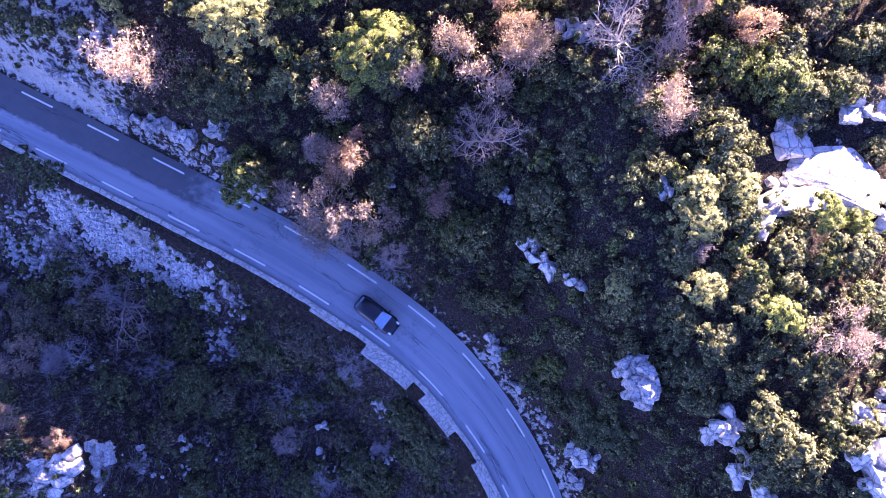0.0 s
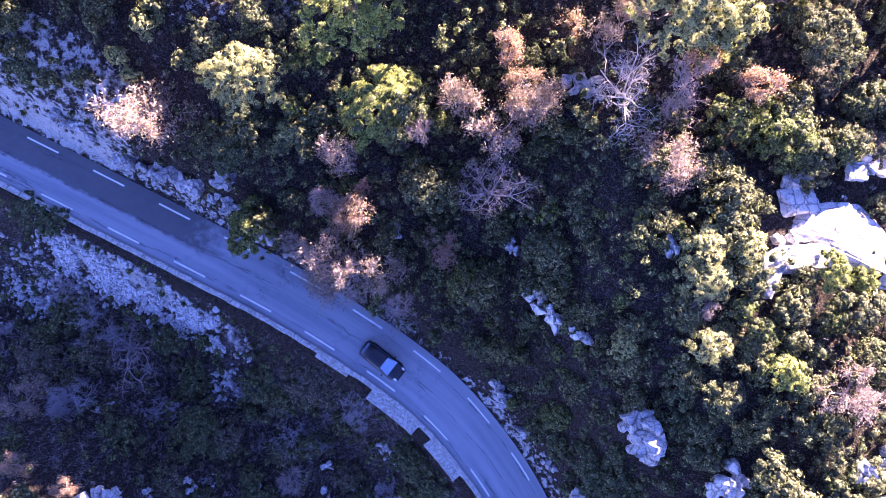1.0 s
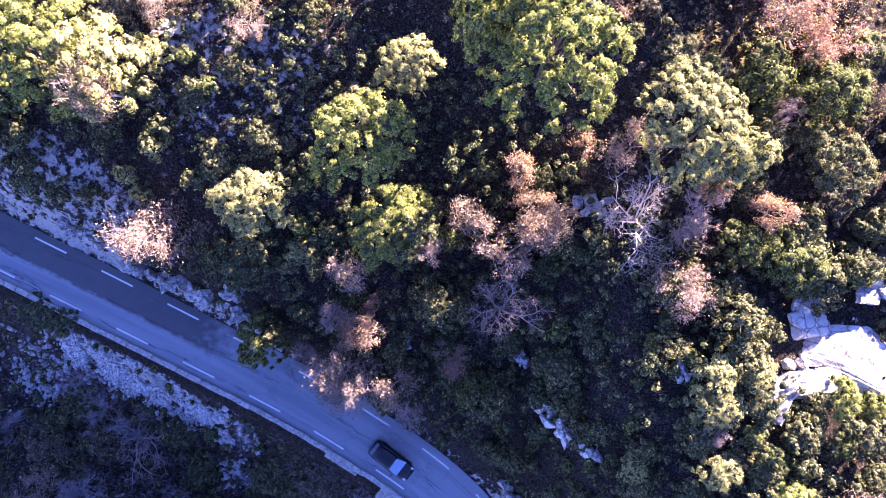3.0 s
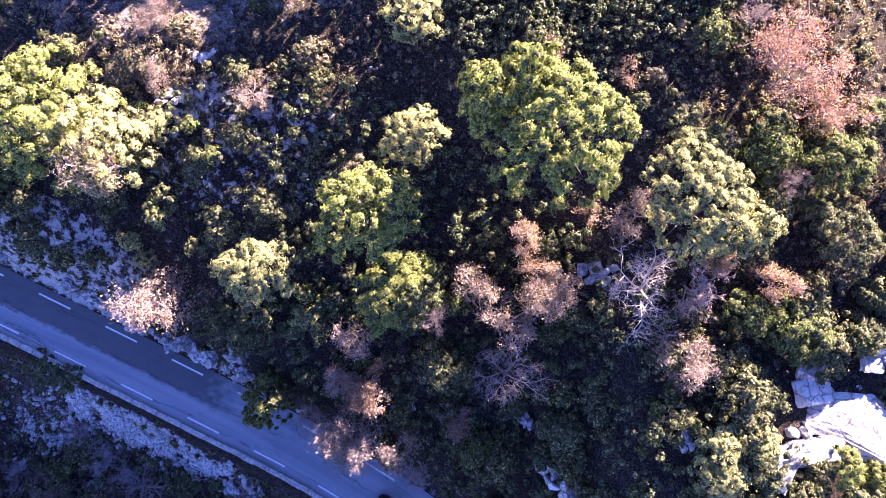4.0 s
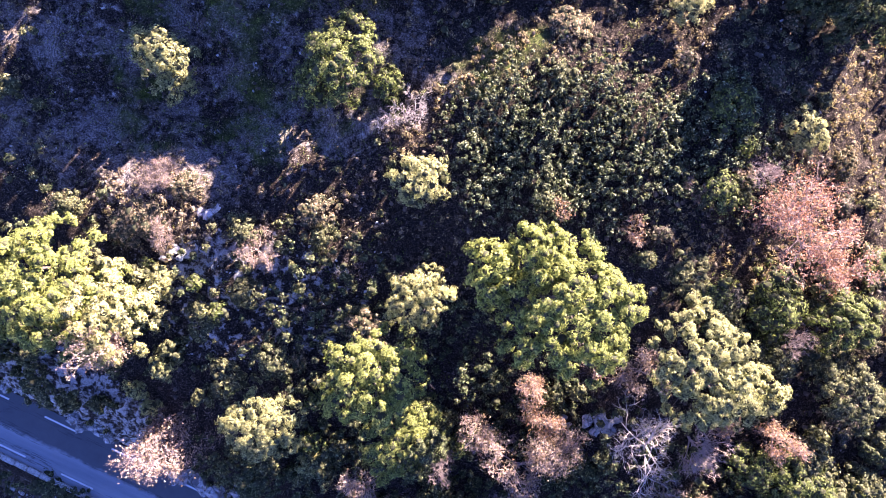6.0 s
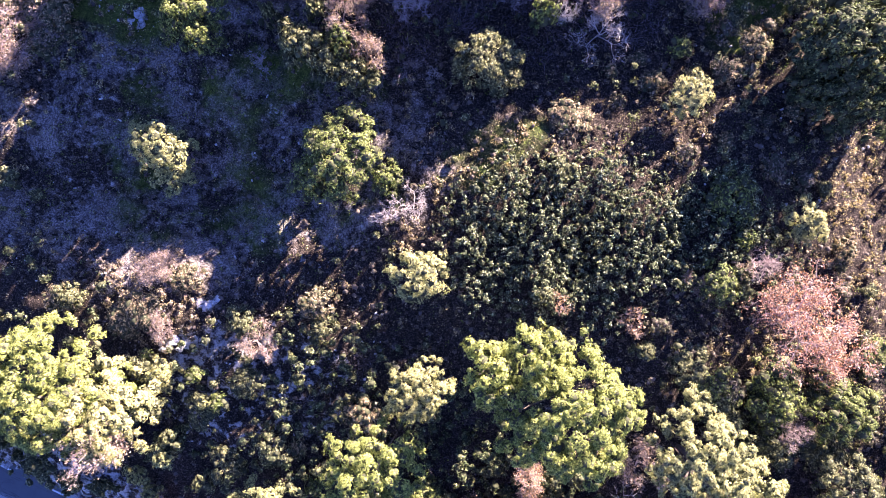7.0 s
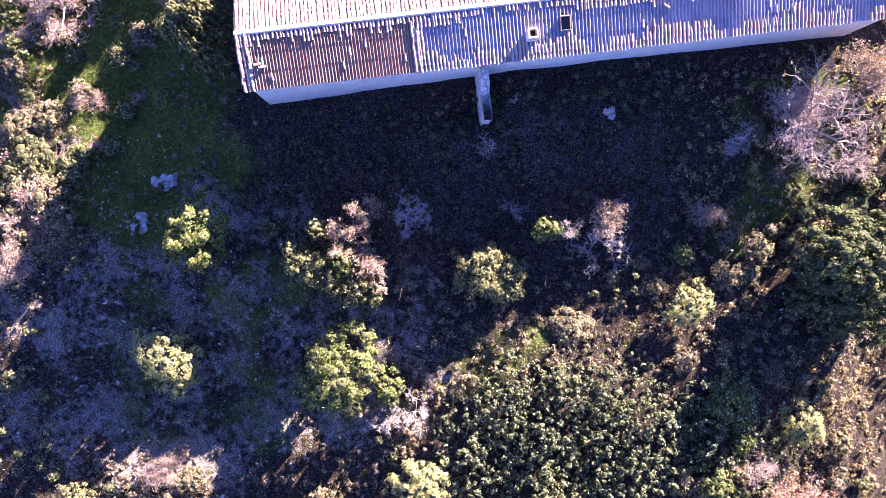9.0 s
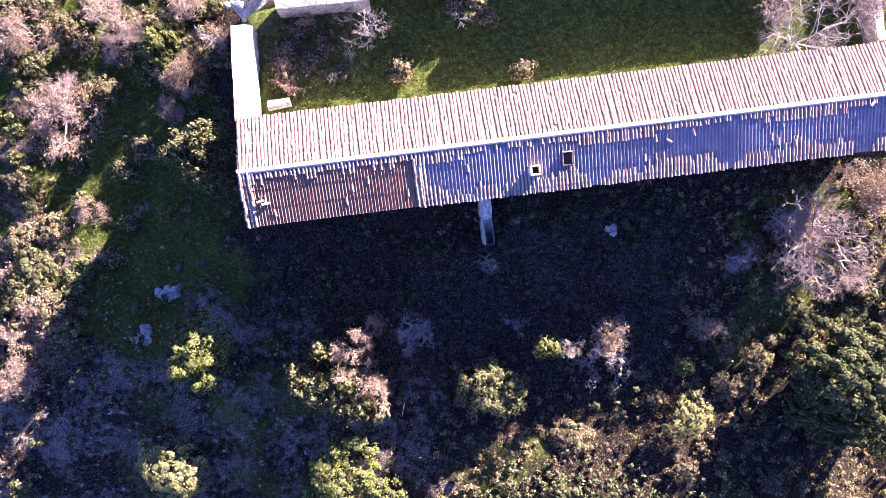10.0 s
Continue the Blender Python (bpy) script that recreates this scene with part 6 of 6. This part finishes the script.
# low shrubs over the rough pasture east of the thicket and round the farm
for cx, cy, rx, ry, count, kinds in ((23, 34, 11, 10, 34, ("heath", "heath", "olive", "sere")), (22, 52, 11, 9, 40, ("dry", "olive", "heath", "dry")), (-28, 66, 9, 12, 34, ("sere", "dry", "olive", "green"))):
    for _ in range(count):
        a, q = more.uniform(0, 6.283), math.sqrt(more.random())
        x, y = cx + rx * q * math.cos(a), cy + ry * q * math.sin(a)
        u, v = house_uv(x, y)
        if blob(x, y, 7.6, 40.6, 8.5, 6.5) > 0.3 or (u > -2 and v > -3):
            continue
        plant(more.choice(kinds), x, y, more.uniform(0.5, 1.0))


# bushes on the sunny bank west of the farm
made = 0
while made < 95:
    x, y = more.uniform(-35, -15), more.uniform(54, 82)
    if x > -15.6 - 1.54 * max(0.0, min(6.5, 71.0 - y)) or blob(x, y, -23.0, 66.5, 2.4, 7.0, -40) > 0.5:
        continue
    plant(more.choice(("sere", "dry", "dry", "dry", "bare", "olive", "sere")), x, y, 0.7 + 1.0 * more.random() ** 1.3, more.uniform(0.6, 1.15))
    made += 1


# ---- undergrowth: brush, tussocks and grass that nobody could count ----
def undergrowth(seed):
    """Places for brush over the whole hillside, with a kind for each."""
    rs = np.random.RandomState(seed)
    gap = 0.62
    xs, ys = np.meshgrid(np.arange(-42, 42, gap), np.arange(-24, 88, gap))
    x, y = xs.ravel() + rs.uniform(-0.4, 0.4, xs.size) * gap * 1.6, ys.ravel() + rs.uniform(-0.4, 0.4, xs.size) * gap * 1.6
    d, zr, s = road_frame(x, y)
    hu, hv = house_uv(x, y)
    free = ((d > 3.4) | (d < -3.75)) & ~((hu > -1.6) & (hu < HOUSE_L + 1) & (hv > -0.3) & (hv < HOUSE_W + 0.4))
    slab = blob(x, y, 28.6, 11.2, 5.0, 3.4) + blob(x, y, 16.2, -3.6, 1.8, 2.2) + blob(x, y, -32.3, -13.4, 2.6, 2.2) + blob(x, y, 22.2, -8.8, 1.7, 3.4, 25) + blob(x, y, 31.3, -9.6, 2.2, 2.2)
    slab += blob(x, y, -27.5, 8.2, 6.5, 1.5, -27) * (d > -8) + blob(x, y, -19.8, 3.6, 2.8, 1.2, -30)
    free &= slab < 0.4
    low = d < 0
    maquis = step(3.4, 6, d) * (1 - step(23, 30, d)) * step(-16, -8, x)
    west = (d > 3.4) & (d < 22) & (x < -10)
    thick = blob(x, y, 7.6, 40.6, 7.6, 5.6)
    thick2 = blob(x, y, 19, 41, 5, 4.5)
    tan = blob(x, y, -20.1, 36.8, 3.8, 4.0)
    band = blob(x, y, 2.6, 45.2, 8.5, 1.7, 38) + blob(x, y, 19, 51, 7, 3.0, 30) + blob(x, y, 28, 46, 4, 4)
    pink = blob(x, y, 7.5, 58.5, 9.5, 5.5, 5)
    court = (hv > HOUSE_W) & (hu > -1) & (hu < HOUSE_L)
    nw = (x < -19) & (y > 52) & ~court
    shade_grass = blob(x, y, -12, 57, 11, 8) + blob(x, y, -16, 45, 13, 7)
    u = rs.uniform(0, 1, len(x))
    v = rs.uniform(0, 1, len(x))
    patch = wave(x, y, 17, 7.0)
    kind = np.full(len(x), "none", dtype=object)
    kind[low & (u < 0.75)] = "dark"
    kind[low & (u < 0.75) & (v + 0.2 * patch > 0.42)] = "heath"
    kind[low & (u > 0.72)] = "scrub"
    kind[(maquis > 0.4) & (u < 0.86)] = "dark"
    # olive, paler than dark, increases to the east as painted-in sunlight
    kind[(maquis > 0.4) & (u < 0.86) & (v + 0.25 * patch > (0.6 - 0.3 * step(12, 24, x)))] = "olive"
    kind[(maquis > 0.4) & (u < 0.06)] = "twig"
    kind[west & (u < 0.3)] = "dark"
    kind[west & (u < 0.30) & (v > 0.3)] = "olive"
    kind[west & (u < 0.52) & (v > 0.85)] = "heath"
    crest = (d > 3.4) & (d < 13) & (x < -19)
    kind[crest] = "none"
    kind[crest & (u < 0.6)] = "heath"
    kind[crest & (u < 0.12)] = "olive"
    field = (kind == "none") & ~low & (d > 20)
    kind[field & (u < 0.66)] = "heath"
    kind[field & (u < 0.16)] = "straw"
    kind[field & (u < 0.07)] = "olive"
    kind[field & (u > 0.72)] = "grass"
    kind[(shade_grass > 0.4) & ~low & (kind != "none")] = "grass"
    kind[(shade_grass > 0.4) & ~low & (v > 0.7)] = "heath"
    kind[(tan > 0.4) & (u < 0.85)] = "dry"
    kind[(band > 0.4) & (u < 0.7)] = "straw"
    kind[(band > 0.4) & (u < 0.3)] = "dry"
    kind[nw & (u < 0.6)] = "dry"
    kind[nw & (u < 0.33)] = "straw"
    kind[nw & (u < 0.2)] = "olive"
    kind[nw & (u > 0.42)] = "grass"
    kind[nw & (blob(x, y, -23, 67, 5, 9, 25) > 0.4)] = "grass"
    kind[(thick > 0.4)] = "thicket"
    kind[(thick2 > 0.4) & (u < 0.6)] = "thicket"
    kind[(pink > 0.4) & (u < 0.8)] = "twig"
    kind[(pink > 0.4) & (u < 0.3)] = "heath"
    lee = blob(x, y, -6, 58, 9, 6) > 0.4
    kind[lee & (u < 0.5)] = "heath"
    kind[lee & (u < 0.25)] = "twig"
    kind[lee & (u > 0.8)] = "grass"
    # pale brush in the house's shade is swapped for dark leaves to deepen it
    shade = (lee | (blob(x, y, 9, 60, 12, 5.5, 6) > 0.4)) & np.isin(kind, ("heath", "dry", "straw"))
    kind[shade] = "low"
    east = blob(x, y, 24, 57, 9, 9) > 0.4
    kind[east & (u < 0.75)] = "heath"
    kind[east & (u < 0.56)] = "straw"
    kind[east & (u < 0.14)] = "olive"
    lit = blob(x, y, 24, 38, 10, 8) > 0.4
    kind[lit & (thick2 < 0.4) & (u < 0.4)] = "straw"
    kind[court] = "none"
    kind[court & (u < 0.8)] = "grass"
    kind[court & (blob(x, y, -9, 74.8, 3.6, 2.4) > 0.4) & (u < 0.5)] = "twig"
    kind[~free] = "none"
    return x, y, ground_z(x, y), kind, rs


ux, uy, uz, ukind, urs = undergrowth(77)


def brush(kind, name, label, mat, leaves, rad, high, size, narrow=0.6, heads=1, keep=1.0, swell=0.0, body=0.58):
    """All the brush of a kind, in one mesh of loose leaves: round leafy heads of uneven height, with gaps between."""
    sel = np.where(ukind == kind)[0]
    sel = sel[urs.uniform(0, 1, len(sel)) < keep]
    sel = np.repeat(sel, heads)
    n = len(sel)
    hx, hy = ux[sel] + urs.normal(size=n) * 0.22 * heads, uy[sel] + urs.normal(size=n) * 0.22 * heads
    r = urs.uniform(0.55, 1.3, n) * rad
    h = urs.uniform(0.15, 1.0, n) ** 1.3 * high * (1 + swell * np.clip(wave(hx, hy, 23, 4.2), -0.8, 1.2))
    k = np.repeat(np.arange(n), leaves)
    m = len(k)
    foot = np.stack([hx, hy, ground_z(hx, hy) + h * 0.8], axis=1)
    pos, d = sprays(urs, foot, r, k, np.array([1, 1, 0.85]), 7)
    nor = d + urs.normal(size=(m, 3)) * 0.28
    groups = [leaves_at(urs, pos, nor, size, narrow)]
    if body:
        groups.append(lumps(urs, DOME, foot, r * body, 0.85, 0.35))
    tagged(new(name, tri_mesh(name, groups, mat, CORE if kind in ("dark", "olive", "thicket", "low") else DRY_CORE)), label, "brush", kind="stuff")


brush("dark", "dark_brush", "dense dark green maquis brush on the slope", LEAF["dark"], 60, 0.42, 2.0, 0.145, 0.8, 1, 0.78, 0.7)
brush("olive", "olive_brush", "low olive-green brush on the slope", LEAF["olive"], 58, 0.38, 1.7, 0.14, 0.8, 1, 0.8, 0.6)
brush("heath", "brown_brush", "low brownish winter brush", LEAF["heath"], 22, 0.34, 0.24, 0.12, 0.6, 1, 0.9, 0.3, 0.45)
# borrows the dark oak leaves to paint in the house's shade
brush("low", "low_dark_brush", "low brush with leaves darkened for the farmhouse shade", LEAF["oak"], 26, 0.36, 0.8, 0.13, 0.6, 1, 1.0, 0.4)
brush("dry", "dry_brush", "dry tan brush lit by the sun", LEAF["dry"], 46, 0.4, 0.4, 0.13, 0.6, 1, 1.0, 0.3, 0.42)
brush("straw", "straw_tussocks", "pale straw-coloured grass tussocks", LEAF["straw"], 46, 0.38, 0.22, 0.17, 0.4, 1, 1.0, 0.4, 0.38)
brush("thicket", "leafy_thicket", "close thicket of small-leaved glossy green shrubs", LEAF["glossy"], 26, 0.24, 1.7, 0.13, 0.7, 5, 1.0, 0.25)
brush("grass", "grass_tufts", "short green winter grass in tufts", LEAF["grass"], 16, 0.36, 0.04, 0.13, 0.25, 1, 1.0, 0.0, 0.0)


def twiggy(kind, name, label, mat, sticks, rad, high):
    """Leafless brush: fans of fine twigs."""
    sel = np.where(ukind == kind)[0]
    n = len(sel)
    k = np.repeat(np.arange(n), sticks)
    m = len(k)
    base = np.stack([ux[sel], uy[sel], uz[sel]], axis=1)[k] + urs.normal(size=(m, 3)) * np.array([0.09, 0.09, 0.0]) * rad
    h = (urs.uniform(0.5, 1.5, n) * high)[k] * urs.uniform(0.5, 1.1, m)
    d = np.stack([urs.normal(size=m) * 0.55, urs.normal(size=m) * 0.55, np.ones(m)], axis=1)
    start = base + d * (h * urs.uniform(0.05, 0.75, m))[:, None]
    end = start + (d + urs.normal(size=(m, 3)) * 0.3) * (h * urs.uniform(0.14, 0.34, m))[:, None]
    s = np.cross(end - start, urs.normal(size=(m, 3)))
    s /= np.linalg.norm(s, axis=1)[:, None] + 1e-9
    s *= 0.014
    tagged(new(name, tri_mesh(name, [(np.stack([start - s, start + s, end], axis=1).reshape(-1, 3), np.arange(3 * m).reshape(m, 3))], mat)), label, "brush", kind="stuff")


twiggy("scrub", "grey_brush", "leafless grey brush on the valley side", TWIG["grey"], 46, 1.3, 1.5)
twiggy("twig", "bare_brush", "leafless brush beside the house, twigs darkened and tinted for its shade", TWIG["violet"], 46, 1.3, 1.3)


def litter(seed, count):
    """Withered stalks and small tufts over the open pasture."""
    rs = np.random.RandomState(seed)
    x, y = rs.uniform(-38, 36, count * 3), rs.uniform(26, 70, count * 3)
    hu, hv = house_uv(x, y)
    open_ground = (blob(x, y, 7.6, 40.6, 7.0, 5.0) < 0.4) & (hv < -0.6) & (wave(x, y, 31, 3.0) > -0.35)
    x, y = x[open_ground][:count], y[open_ground][:count]
    n = len(x)
    k = np.repeat(np.arange(n), 4)
    pos = np.stack([x, y, ground_z(x, y)], axis=1)[k] + rs.normal(size=(4 * n, 3)) * np.array([0.11, 0.11, 0.0]) + np.array([0, 0, 0.1]) * rs.uniform(0.3, 1.6, (4 * n, 1))
    nor = rs.normal(size=(4 * n, 3)) * 0.6 + np.array([0, 0, 0.7])
    tagged(new("withered_stalks", tri_mesh("withered_stalks", [leaves_at(rs, pos, nor, 0.14, 0.4)], LEAF["straw"])), "withered stalks and small tufts on the pasture", "grass", kind="stuff")


litter(51, 6000)
